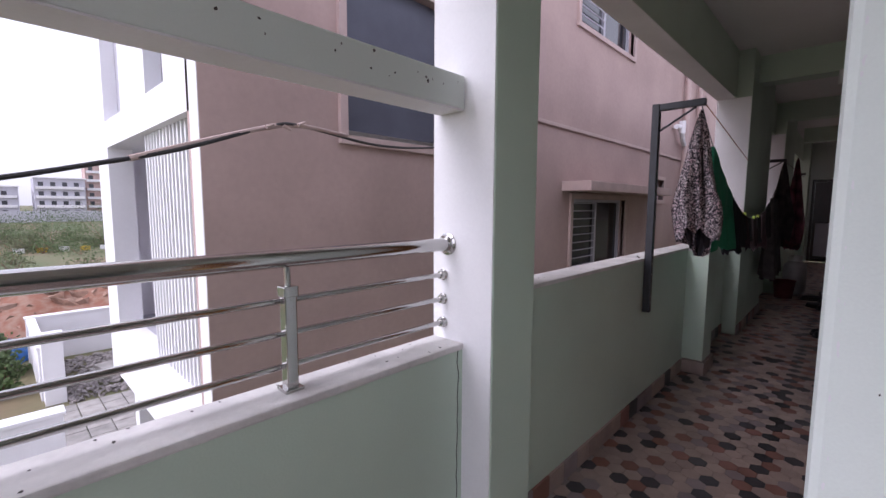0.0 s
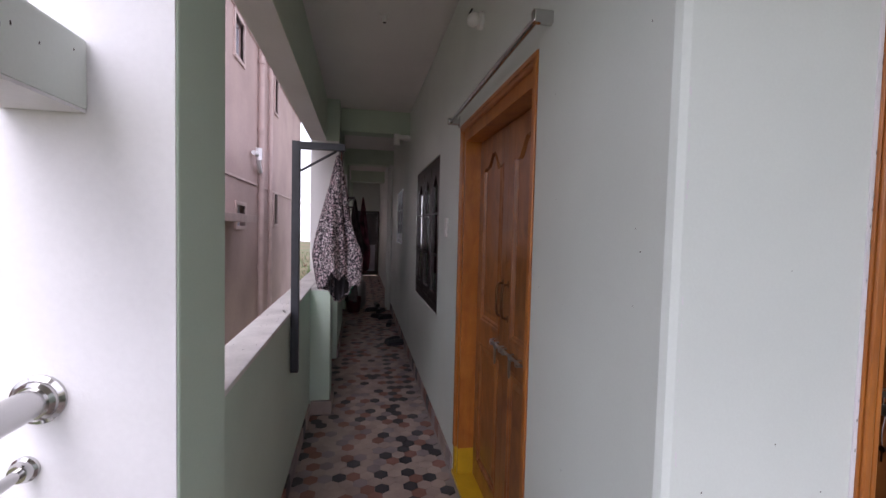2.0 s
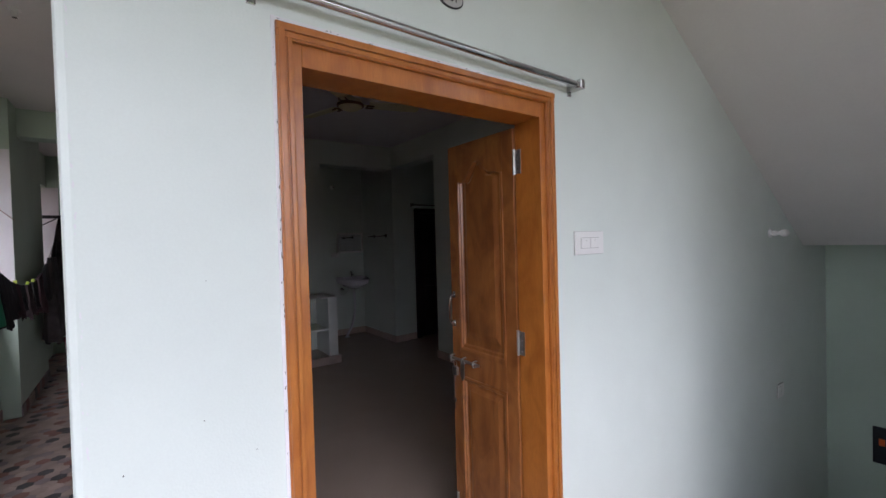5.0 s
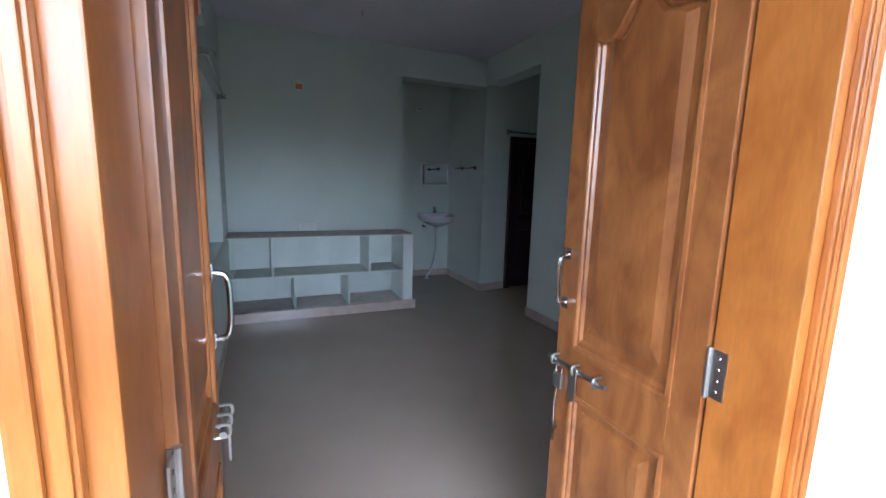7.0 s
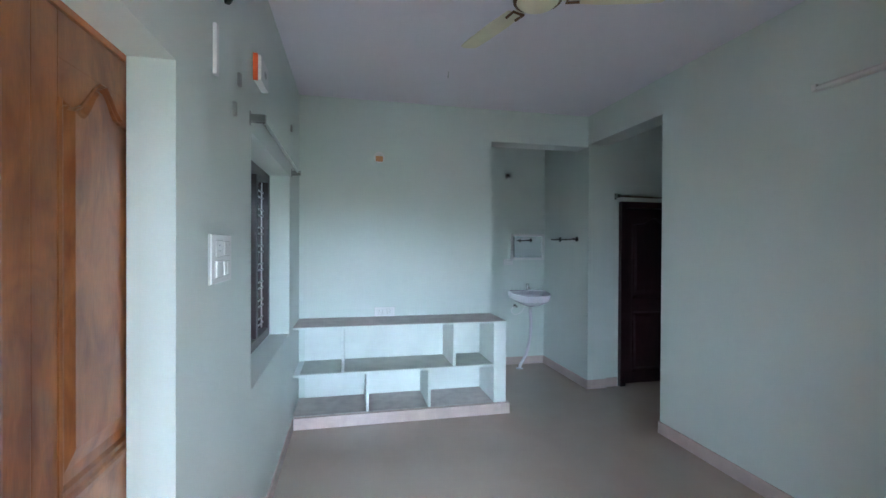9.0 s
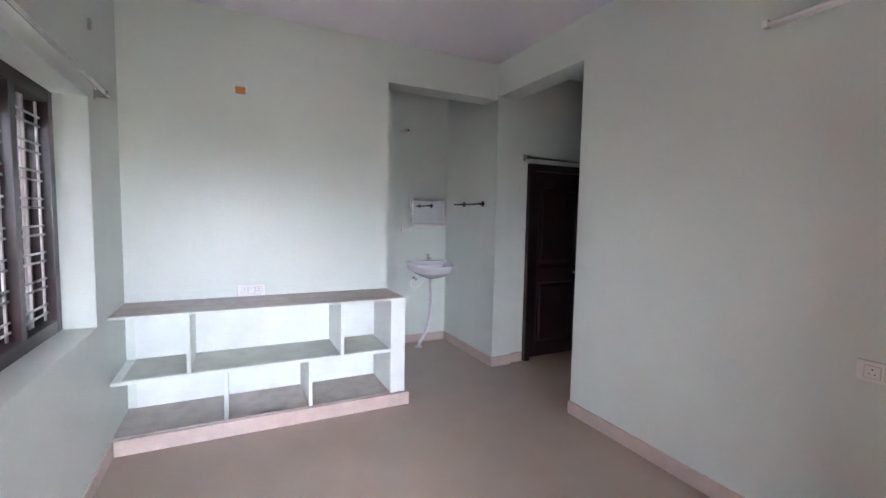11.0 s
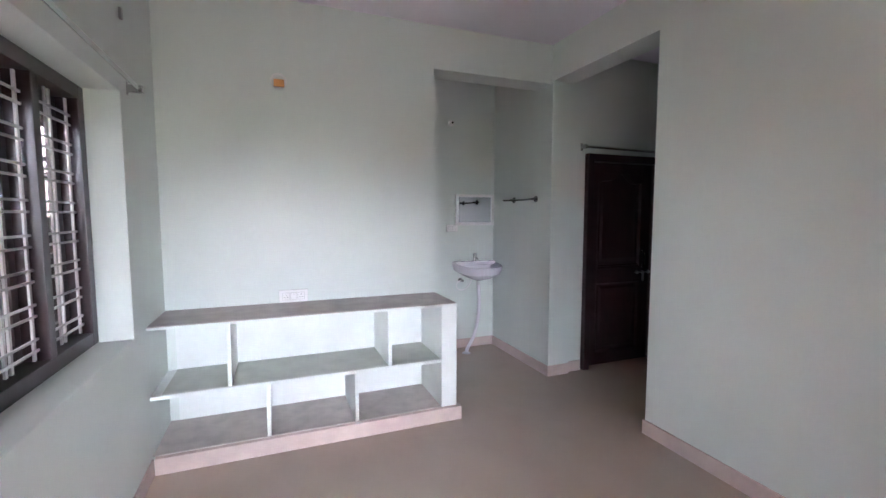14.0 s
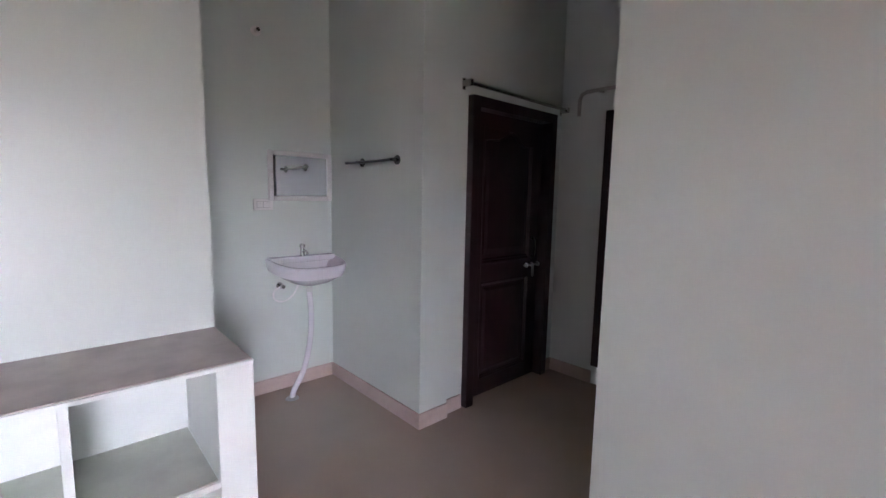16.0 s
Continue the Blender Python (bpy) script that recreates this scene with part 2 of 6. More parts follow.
def boxes(rows, bev=0.0):
    bm = None
    for r in rows:
        bm = box(*r, bev, bm)
    return bm


def tube(points, r, seg=12, bm=None, caps=True):
    """A round bar swept along points; r may be one radius or one per point."""
    b = bmesh.new()
    pts = [Vector(p) for p in points]
    rs = r if isinstance(r, (list, tuple)) else [r] * len(pts)
    rings, side = [], None
    for i, p in enumerate(pts):
        d = (pts[min(i + 1, len(pts) - 1)] - pts[max(i - 1, 0)]).normalized()
        if side is None:
            side = d.orthogonal().normalized()
        side = (side - d * side.dot(d)).normalized()
        up = d.cross(side)
        rings.append([b.verts.new(p + rs[i] * (math.cos(a) * side + math.sin(a) * up)) for a in (2 * math.pi * k / seg for k in range(seg))])
    for q, s in zip(rings, rings[1:]):
        for k in range(seg):
            b.faces.new((q[k], q[(k + 1) % seg], s[(k + 1) % seg], s[k]))
    if caps:
        b.faces.new(rings[0][::-1]), b.faces.new(rings[-1])
    return merge(bm, b)


def curve(points, n=8):
    """Catmull-Rom through points."""
    p = [Vector(q) for q in points]
    p = [2 * p[0] - p[1], *p, 2 * p[-1] - p[-2]]
    out = []
    for i in range(1, len(p) - 2):
        for k in range(n):
            t = k / n
            a, b, c, d = p[i - 1], p[i], p[i + 1], p[i + 2]
            out.append(0.5 * (2 * b + (c - a) * t + (2 * a - 5 * b + 4 * c - d) * t * t + (3 * b - a - 3 * c + d) * t ** 3))
    return [*out, p[-2]]


def lathe(profile, m=None, seg=24, bm=None):
    """Turns (radius, height) about z, then places it with m."""
    b = bmesh.new()
    rings = [[b.verts.new((max(r, 1e-4) * math.cos(2 * math.pi * k / seg), max(r, 1e-4) * math.sin(2 * math.pi * k / seg), h)) for k in range(seg)] for r, h in profile]
    for q, s in zip(rings, rings[1:]):
        for k in range(seg):
            b.faces.new((q[k], q[(k + 1) % seg], s[(k + 1) % seg], s[k]))
    b.faces.new(rings[0][::-1]), b.faces.new(rings[-1])
    if m is not None:
        bmesh.ops.transform(b, matrix=m, verts=b.verts)
    return merge(bm, b)


def prism(poly, axis, a, b_, bm=None, bev=0.0):
    """A 2D outline pulled along axis from a to b_. x: poly is (y, z); y: (x, z); z: (x, y)."""
    b = bmesh.new()
    put = {"x": lambda u, v, w: (w, u, v), "y": lambda u, v, w: (u, w, v), "z": lambda u, v, w: (u, v, w)}[axis]
    lo, hi = [b.verts.new(put(u, v, a)) for u, v in poly], [b.verts.new(put(u, v, b_)) for u, v in poly]
    b.faces.new(lo[::-1]), b.faces.new(hi)
    for i in range(len(poly)):
        j = (i + 1) % len(poly)
        b.faces.new((lo[i], lo[j], hi[j], hi[i]))
    if bev:
        bmesh.ops.bevel(b, geom=b.edges[:], offset=bev, segments=1, affect="EDGES")
    return merge(bm, b)


def wall_grid(along, f0, f1, u0, u1, z0, z1, holes=()):
    """One connected wall from f0 to f1, spread over u (x or y) and z, with rectangular holes (u0, u1, z0, z1)."""
    us, zs = sorted({u0, u1, *[h[0] for h in holes], *[h[1] for h in holes]}), sorted({z0, z1, *[h[2] for h in holes], *[h[3] for h in holes]})
    us, zs = [u for u in us if u0 <= u <= u1], [z for z in zs if z0 <= z <= z1]
    solid = {(i, j) for i in range(len(us) - 1) for j in range(len(zs) - 1)
             if not any(h[0] <= (us[i] + us[i + 1]) / 2 <= h[1] and h[2] <= (zs[j] + zs[j + 1]) / 2 <= h[3] for h in holes)}
    bm, vs = bmesh.new(), {}

    def v(i, j, k):
        if (i, j, k) not in vs:
            f = (f0, f1)[k]
            vs[i, j, k] = bm.verts.new((us[i], f, zs[j]) if along == "x" else (f, us[i], zs[j]))
        return vs[i, j, k]
    for i, j in solid:
        for k in (0, 1):
            bm.faces.new((v(i, j, k), v(i + 1, j, k), v(i + 1, j + 1, k), v(i, j + 1, k)))
        for di, dj, a, b in ((-1, 0, (0, 0), (0, 1)), (1, 0, (1, 0), (1, 1)), (0, -1, (0, 0), (1, 0)), (0, 1, (0, 1), (1, 1))):
            if (i + di, j + dj) not in solid:
                p, q = (i + a[0], j + a[1]), (i + b[0], j + b[1])
                bm.faces.new((v(*p, 0), v(*q, 0), v(*q, 1), v(*p, 1)))
    return bm


TOX = Euler((0, radians(90), 0)).to_matrix().to_4x4()
TOY = Euler((radians(-90), 0, 0)).to_matrix().to_4x4()


def at(x, y, z, turn=None):
    return Matrix.Translation((x, y, z)) @ (turn if turn is not None else Matrix())


# ---- plan ----
XW, XI = 1.72, 1.87          # entrance wall, outer and inner face
YO, YI = 0.995, 0.72         # corridor wall, outer and inner face
XB, XA = 6.43, 7.52          # far wall of the room, back of the wash alcove
YR, YP = -2.35, -3.82        # side wall of the room, end of the passage
XC = 5.265                   # where the side wall ends
ZC, ZO = 3.03, 3.02          # ceilings
YPAR = 1.99                  # parapet along the corridor
XEND = 15.2

# ---- structure: the flat ----
struct("wall_entrance", wall_grid("y", XW, XI, -4.33, YI, -1.6, ZC, [(-0.515, 0.60, 0.0, 2.17)]), MINT, "pale mint painted wall around the entrance door")
corner = prism([(XW, YI), (2.475, YI), (2.475, YO), (XW + 0.02, 1.044), (XW + 0.006, 1.038), (XW, 1.024)], "z", 0, ZC)
struct("wall_corner", corner, MINT, "pale mint wall corner with a softly rounded edge")
struct("wall_corridor_inner", wall_grid("x", YI, 0.838, 2.475, XEND, 0, ZC, [(2.58, 3.42, 0, 2.10), (4.36, 5.74, 0.87, 2.14), (7.30, 8.25, 1.33, 2.13)]), MINT_IN, "inner leaf of the corridor wall")
struct("wall_corridor", wall_grid("x", 0.838, YO, 2.475, XEND, 0, ZC, [(2.475, 3.66, 0, 2.19), (4.36, 5.74, 0.87, 2.14), (7.30, 8.25, 1.33, 2.13)]), MINT, "pale mint corridor wall with a door and windows")
struct("wall_corridor_lining", wall_grid("x", YI - 0.004, YI, XI, XB, 0, ZC, [(2.585, 3.42, 0, 2.10), (4.358, 5.742, 0.868, 2.142)]), MINT_IN, "very pale mint inner face of the window wall")
struct("wall_entrance_lining", wall_grid("y", XI, XI + 0.004, YR, YI - 0.004, 0, ZC, [(-0.52, 0.605, 0, 2.175)]), MINT_IN, "very pale mint inner face of the entrance wall")
struct("wall_far", boxes([(XB, XA + 0.2, -1.22, YI, 0, ZC), (XB, 6.66, YR, -1.22, 2.69, ZC)]), MINT_IN, "pale mint far wall above the shelf unit, with a beam")
struct("wall_alcove_back", boxes([(XA, XA + 0.2, YR - 0.2, -1.22, 0, ZC)]), MINT_IN, "pale mint back wall of the wash alcove")
struct("wall_alcove_side", box(6.41, XA, -2.58, YR, 0, ZC), MINT_IN, "pale mint wall between the alcove and the inner door")
struct("wall_door_side", box(6.445, 6.60, -2.752, -2.58, 0, ZC), MINT_IN, "pale mint wall strip beside the inner door")
struct("wall_over_door", box(6.445, 6.60, -3.702, -2.752, 2.105, ZC), MINT_IN, "pale mint wall above the inner door")
struct("wall_door_corner", box(6.445, 6.60, YP, -3.702, 0, ZC), MINT_IN, "pale mint wall strip in the passage corner")
side_wall = boxes([(XI, XC, YR - 0.23, YR, 0, ZC), (XC, 6.41, YR - 0.23, YR, 2.715, ZC)])
struct("wall_side", side_wall, MINT_IN, "pale mint side wall with an opening to the passage")
for x0, x1, y0, y1, z0, z1 in ((4.7, 5.08, YP - 0.2, YP, 0, ZC), (6.05, 6.60, YP - 0.2, YP, 0, ZC), (5.08, 6.05, YP - 0.2, YP, 2.10, ZC), (5.08, 6.05, YP - 0.2, YP, 0, 0.155), (4.7, 4.9, YP, YR - 0.23, 0, ZC)):
    struct("wall_passage", box(x0, x1, y0, y1, z0, z1), MINT_IN, "pale mint wall at the end of the passage")
struct("floor", box(XW + 0.02, XA + 0.2, YP - 0.4, YI, -0.12, 0.0), FLOOR, "glossy beige vitrified tile floor", "floor")
# added out of sight to stop sky light leaking under the inner doors
struct("light_block_behind_doors", boxes([(6.66, 6.70, -4.1, -2.60, 0, ZC), (4.7, 6.60, -4.2, -4.15, 0, ZC)]), MINT_IN, "added unseen walls blocking sky light behind the inner doors")
struct("ceiling", box(XI, XA + 0.2, YP - 0.2, YI, ZC, ZC + 0.15), CEIL_IN, "pale lilac white painted ceiling", "ceiling")
SK = 0.1
for x0, x1, y0, y1 in [(XI + 0.004, XI + 0.014, YR + 0.012, -0.52), (5.62, 5.94, YI - 0.014, YI - 0.004), (3.46, 5.62, YI - 0.014, YI - 0.004), (XI + 0.004, XC, YR, YR + 0.012), (XC, XC + 0.012, -2.58, YR + 0.012),
                       (6.398, XA, YR, YR + 0.012), (XA - 0.012, XA, YR + 0.012, -1.22), (6.398, 6.41, -2.58, YR), (6.433, 6.445, -2.74, -2.58), (6.433, 6.445, YP + 0.012, -3.71), (6.06, 6.445, YP, YP + 0.012)]:
    struct("baseboard", box(x0, x1, y0, y1, 0, SK, 0.002), SKIRT, "beige pink tile skirting", "baseboard")

# ---- structure: landing, corridor and stairs ----
XL = -1.25
struct("floor_landing", boxes([(XL, XW + 0.02, -1.37, 2.19, -0.15, -0.008), (XW + 0.02, XEND, YI, 2.13, -0.15, -0.008)]), GROUT, "brown grout bed under hexagonal tiles", "floor")
struct("ceiling_landing", boxes([(XL, XW, -0.86, 2.25, ZO, ZO + 0.15), (XW, XEND, YI, 2.2, ZO, ZO + 0.15)]), CEIL_OUT, "grey white painted corridor ceiling", "ceiling")
struct("beam_stair", box(XL, XW, -1.15, -0.86, 2.815, ZO + 0.15, 0.004), CEIL_OUT, "white plastered beam at the head of the stairs", "beam")
struct("stair_soffit", prism([(-1.15, 2.97), (-1.35, 2.85), (-3.69, 1.443), (-4.33, 1.443), (-4.33, 1.6), (-3.74, 1.6), (-1.15, 3.17)], "x", 0.3, XW), CEIL_OUT, "sloping white underside of the upper flight", "ceiling")
struct("wall_stair_back", box(XL, XW + 0.2, -4.55, -4.33, -3.2, 3.2), DEEP, "mint wall at the back of the stairwell")
struct("wall_stair_side", box(XL - 0.2, XL, -4.55, -1.15, -3.2, 3.2), MINT, "mint side wall of the stairwell")
struct("wall_stair_well", box(0.15, 0.3, -4.33, -1.37, -3.2, 3.0), MINT, "mint wall between the two flights")

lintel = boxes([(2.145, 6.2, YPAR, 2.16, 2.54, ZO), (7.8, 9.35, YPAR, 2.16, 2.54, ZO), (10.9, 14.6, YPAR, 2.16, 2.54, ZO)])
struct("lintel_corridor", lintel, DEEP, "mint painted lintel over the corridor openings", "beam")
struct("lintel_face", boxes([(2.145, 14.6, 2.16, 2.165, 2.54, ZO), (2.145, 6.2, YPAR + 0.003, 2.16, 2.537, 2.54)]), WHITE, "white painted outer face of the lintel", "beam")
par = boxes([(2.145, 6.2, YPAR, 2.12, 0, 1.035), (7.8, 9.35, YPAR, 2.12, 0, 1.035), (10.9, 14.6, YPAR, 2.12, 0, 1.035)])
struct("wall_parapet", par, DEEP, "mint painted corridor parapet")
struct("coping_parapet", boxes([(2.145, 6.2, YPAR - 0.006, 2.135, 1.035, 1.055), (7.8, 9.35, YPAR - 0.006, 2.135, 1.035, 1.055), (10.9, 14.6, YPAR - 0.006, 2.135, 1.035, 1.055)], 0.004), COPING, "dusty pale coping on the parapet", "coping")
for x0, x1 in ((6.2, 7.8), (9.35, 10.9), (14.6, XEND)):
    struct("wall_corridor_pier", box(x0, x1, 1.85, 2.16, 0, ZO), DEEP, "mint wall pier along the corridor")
struct("pier_white_face", boxes([(6.196, 6.2, 1.853, 2.163, 1.055, 2.54), (9.346, 9.35, 1.853, 2.163, 1.055, 2.54)]), WHITE, "white painted end of the wall pier")
struct("wall_corridor_end", boxes([(XEND, XEND + 0.2, 1.80, 2.2, 0, ZO), (XEND, XEND + 0.2, YI, 1.0, 0, ZO), (XEND, XEND + 0.2, 1.0, 1.80, 2.1, ZO)]), MINT, "mint wall at the end of the corridor")
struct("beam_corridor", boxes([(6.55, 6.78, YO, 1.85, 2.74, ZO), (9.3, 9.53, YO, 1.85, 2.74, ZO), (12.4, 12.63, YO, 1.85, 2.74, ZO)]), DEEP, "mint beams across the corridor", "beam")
struct("pilaster", boxes([(9.45, 9.75, YO, 1.09, 0, 2.74)]), MINT, "mint pilaster on the corridor wall", "pilaster")
struct("pilaster", boxes([(4.67, 4.95, 1.83, YPAR, 0.11, 1.03)], 0.006), DEEP, "short mint pilaster against the parapet", "pilaster")
struct("coping_pilaster", boxes([(4.66, 4.96, 1.82, YPAR - 0.006, 1.03, 1.05)], 0.004), COPING, "pale coping on the short pilaster", "coping")
struct("plinth_pilaster", boxes([(4.64, 4.98, 1.81, YPAR - 0.012, 0, 0.11)], 0.003), HEX[0], "beige tile plinth round the pilaster", "plinth")

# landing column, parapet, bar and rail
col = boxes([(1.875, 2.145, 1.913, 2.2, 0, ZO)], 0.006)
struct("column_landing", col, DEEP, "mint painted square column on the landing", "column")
struct("column_white_face", boxes([(1.871, 1.875, 1.917, 2.2, 0.0, ZO), (1.871, 2.145, 2.2, 2.204, 0, ZO)]), WHITE, "white painted outer face of the column", "column")
struct("wall_landing_parapet", boxes([(XL, 1.871, 2.05, 2.185, 0, 0.85), (XL - 0.13, XL, -1.15, 2.185, 0, 0.85)]), DEEP, "mint painted landing parapet")
struct("coping_landing", boxes([(XL, 1.871, 2.045, 2.2, 0.85, 0.875), (XL - 0.145, XL - 0.001, -1.15, 2.2, 0.85, 0.875)], 0.006), COPING, "chipped pale coping on the landing parapet", "coping")
struct("bar_landing", box(XL, 1.871, 2.05, 2.178, 1.735, 1.85, 0.006), MINT, "pale painted concrete bar above the railing", "beam")
struct("bar_underside", box(XL, 1.868, 2.052, 2.176, 1.73, 1.735), WHITE, "white painted underside of the concrete bar", "beam")
struct("lintel_landing", boxes([(XL, 1.871, 2.05, 2.2, 2.6, ZO), (XL - 0.13, XL, -1.15, 2.2, 2.88, ZO + 0.15)]), MINT, "mint lintel over the landing opening", "beam")

# skirtings of hexagon-patterned tile
for x0, x1, y0, y1 in [(XW - 0.012, XW, -1.37, -0.52), (XW - 0.012, XW, 0.60, YO + 0.012), (XW, 2.47, YO, YO + 0.012), (3.67, XEND, YO, YO + 0.012), (2.145, 4.64, YPAR - 0.012, YPAR), (4.98, 6.2, YPAR - 0.012, YPAR), (6.2, 7.8, 1.838, 1.85)]:
    n = max(1, round(max(x1 - x0, y1 - y0) / 0.15))
    sk = tagged(new("skirting"), "brown patterned tile skirting strip", "skirting", "", "structure")
    for i in range(n):
        a, b = i / n, (i + 1) / n
        if x1 - x0 > y1 - y0:
            bm = box(x0 + (x1 - x0) * a + 0.001, x0 + (x1 - x0) * b - 0.001, y0, y1, 0, 0.1)
        else:
            bm = box(x0, x1, y0 + (y1 - y0) * a + 0.001, y0 + (y1 - y0) * b - 0.001, 0, 0.1)
        part("tile", bm, HEX[random.choice((0, 0, 1, 1, 2, 3))], sk)

# stairs down
stairs = thing("stairs", "dark granite stairs going down beside the wall", "stairs", None, "", "structure")
for i in range(9):
    y1 = -1.37 - 0.27 * i
    part("step", box(0.3, XW, y1 - 0.27, y1, -0.165 * (i + 1) - 0.2, -0.165 * (i + 1) - 0.02), GROUT, stairs)
    part("tread", box(0.3, XW - 0.001, y1 - 0.272, y1 + 0.012, -0.165 * (i + 1) - 0.02, -0.165 * (i + 1), 0.003), GRANITE, stairs)
    part("riser_trim", box(XW - 0.014, XW - 0.001, y1 - 0.28, y1, -0.165 * (i + 1), -0.165 * (i + 1) + 0.13 + 0.0, 0.002), GRANITE, stairs)
part("nosing", box(0.3, XW - 0.001, -1.40, -1.37, -0.03, 0.002, 0.003), GRANITE, stairs)
struct("floor_half_landing", box(XL, XW, -4.33, -3.8, -1.75, -1.6), FLOOR, "half landing of the stairs", "floor")

# ---- doors ----


def outline(x0, x1, z0, z1, rise=0.0, n=14):
    """A panel's outline; the top rises in an ogee arch."""
    pts = [(x0, z0), (x1, z0)]
    if not rise:
        return [*pts, (x1, z1), (x0, z1)]
    for k in range(n + 1):
        u = k / n
        bell = math.exp(-((u - 0.5) / 0.2) ** 2)
        pts.append((x1 + (x0 - x1) * u, z1 - rise + rise * bell - (0.012 * math.sin(math.pi * 4 * u) if 0 < u < 1 else 0)))
    return pts


def inset(poly, d):
    cx, cz = sum(p[0] for p in poly) / len(poly), sum(p[1] for p in poly) / len(poly)
    w, h = max(p[0] for p in poly) - min(p[0] for p in poly), max(p[1] for p in poly) - min(p[1] for p in poly)
    return [(cx + (x - cx) * (1 - 2 * d / w), cz + (z - cz) * (1 - 2 * d / h)) for x, z in poly]


def raised(poly, y, side, rings):
    """A moulded field: successive (inset, height) outlines, closed by a flat middle."""
    bm = bmesh.new()
    loops = [[bm.verts.new((x, y + side * h, z)) for x, z in inset(poly, d)] for d, h in rings]
    for a, b in zip(loops, loops[1:]):
        for i in range(len(a)):
            j = (i + 1) % len(a)
            bm.faces.new((a[i], a[j], b[j], b[i]))
    bm.faces.new(loops[-1])
    return bm


def leaf(root, w, h, material, th=0.04, back=True):
    """A panelled door leaf: x along its width from the hinge, y through it, z up."""
    t = th / 2
    part("leaf_core", box(0.004, w - 0.004, -t + 0.014, t - 0.014, 0.004, h - 0.004), material, root)
    s, rail = 0.072 * w / 0.47, 0.12
    z_lock0, z_lock1 = 0.415 * h, 0.415 * h + 0.13
    for name, r in (("stile", (0, s, -t, t, 0, h)), ("stile", (w - s, w, -t, t, 0, h)), ("rail", (s, w - s, -t, t, 0, rail)), ("rail", (s, w - s, -t, t, z_lock0, z_lock1)), ("rail", (s, w - s, -t, t, h - 0.10, h))):
        part(name, box(*r, 0.0025), material, root)
    for z0, z1, rise in ((rail, z_lock0, 0.0), (z_lock1, h - 0.10, 0.085)):
        for side in (1, -1) if back else (1,):
            o = outline(s, w - s, z0, z1, rise)
            if rise:
                shoulder = [(s, h - 0.10), *[(x, z) for x, z in o[2:][::-1]], (w - s, h - 0.10)]
                part("arched_rail", prism(shoulder, "y", side * (t - 0.014), side * t), material, root)
            part("panel_mould", raised(o, side * (t - 0.014), side, [(-0.004, 0.0), (-0.003, 0.018), (0.006, 0.0195), (0.011, 0.017), (0.014, 0.011), (0.021, 0.010), (0.026, 0.002), (0.042, 0.002), (0.066, 0.011), (0.07, 0.011)]), material, root)


def handle(root, x, z, y, side, length=0.13, metal=STEEL, label="curved chrome pull handle"):
    pts = curve([(x, y, z), (x, y + side * 0.03, z - 0.012), (x, y + side * 0.036, z - length / 2), (x, y + side * 0.03, z - length + 0.012), (x, y, z - length)], 5)
    h = part("handle", tube(pts, 0.0065, 10), metal, root, label, True)
    for q in (z, z - length):
        part("rose", box(x - 0.011, x + 0.011, min(y, y + side * 0.005), max(y, y + side * 0.005), q - 0.017, q + 0.017, 0.002), metal, h)
    return h


def hinge(root, sd, z):
    """A butt hinge seen open: one plate on the leaf's edge, one on the jamb, and the knuckle."""
    y = sd * 0.014
    k = part("hinge", tube([(-0.004, y + sd * 0.004, z - 0.055), (-0.004, y + sd * 0.004, z + 0.055)], 0.006, 10), BRUSHED, root, "steel butt hinge", True)
    part("hinge_plate", box(-0.003, -0.0005, y - sd * 0.032 if sd > 0 else y, y if sd > 0 else y + 0.032, z - 0.052, z + 0.052), BRUSHED, k)
    part("hinge_plate", box(-0.04, -0.009, y - 0.0015, y + 0.0015, z - 0.052, z + 0.052), BRUSHED, k)
    for dz in (-0.036, -0.012, 0.012, 0.036):
        part("screw", lathe([(0.004, 0), (0.003, 0.0012)], at(-0.024, y + sd * 0.0015, z + dz, Euler((radians(-90 * sd), 0, 0)).to_matrix().to_4x4()), 8), STEEL, k)
        part("screw", lathe([(0.004, 0), (0.003, 0.0012)], at(-0.003, y - sd * 0.017, z + dz, Euler((0, radians(-90), 0)).to_matrix().to_4x4()), 8), STEEL, k)


def aldrop(root, x, z, y, side, length=0.26, direction=-1):
    """A sliding door bolt with staples and a hasp."""
    b = tube([(x, y + side * 0.016, z), (x + direction * length, y + side * 0.016, z)], 0.0075, 10)
    part("bolt", b, BRUSHED, root, "steel sliding bolt", True)
    for u in (0.12, 0.5, 0.86):
        q = x + direction * length * u
        part("bolt_staple", tube(curve([(q, y, z - 0.014), (q, y + side * 0.026, z - 0.012), (q, y + side * 0.026, z + 0.012), (q, y, z + 0.014)], 4), 0.004, 8), BRUSHED, root, "", True)
    q = x + direction * length * 0.5
    part("hasp", prism([(q - 0.016, z + 0.008), (q + 0.016, z + 0.008), (q + 0.014, z - 0.085), (q, z - 0.1), (q - 0.014, z - 0.085)], "y", min(y + side * 0.022, y + side * 0.026), max(y + side * 0.022, y + side * 0.026)), BRUSHED, root, "flat steel hasp")


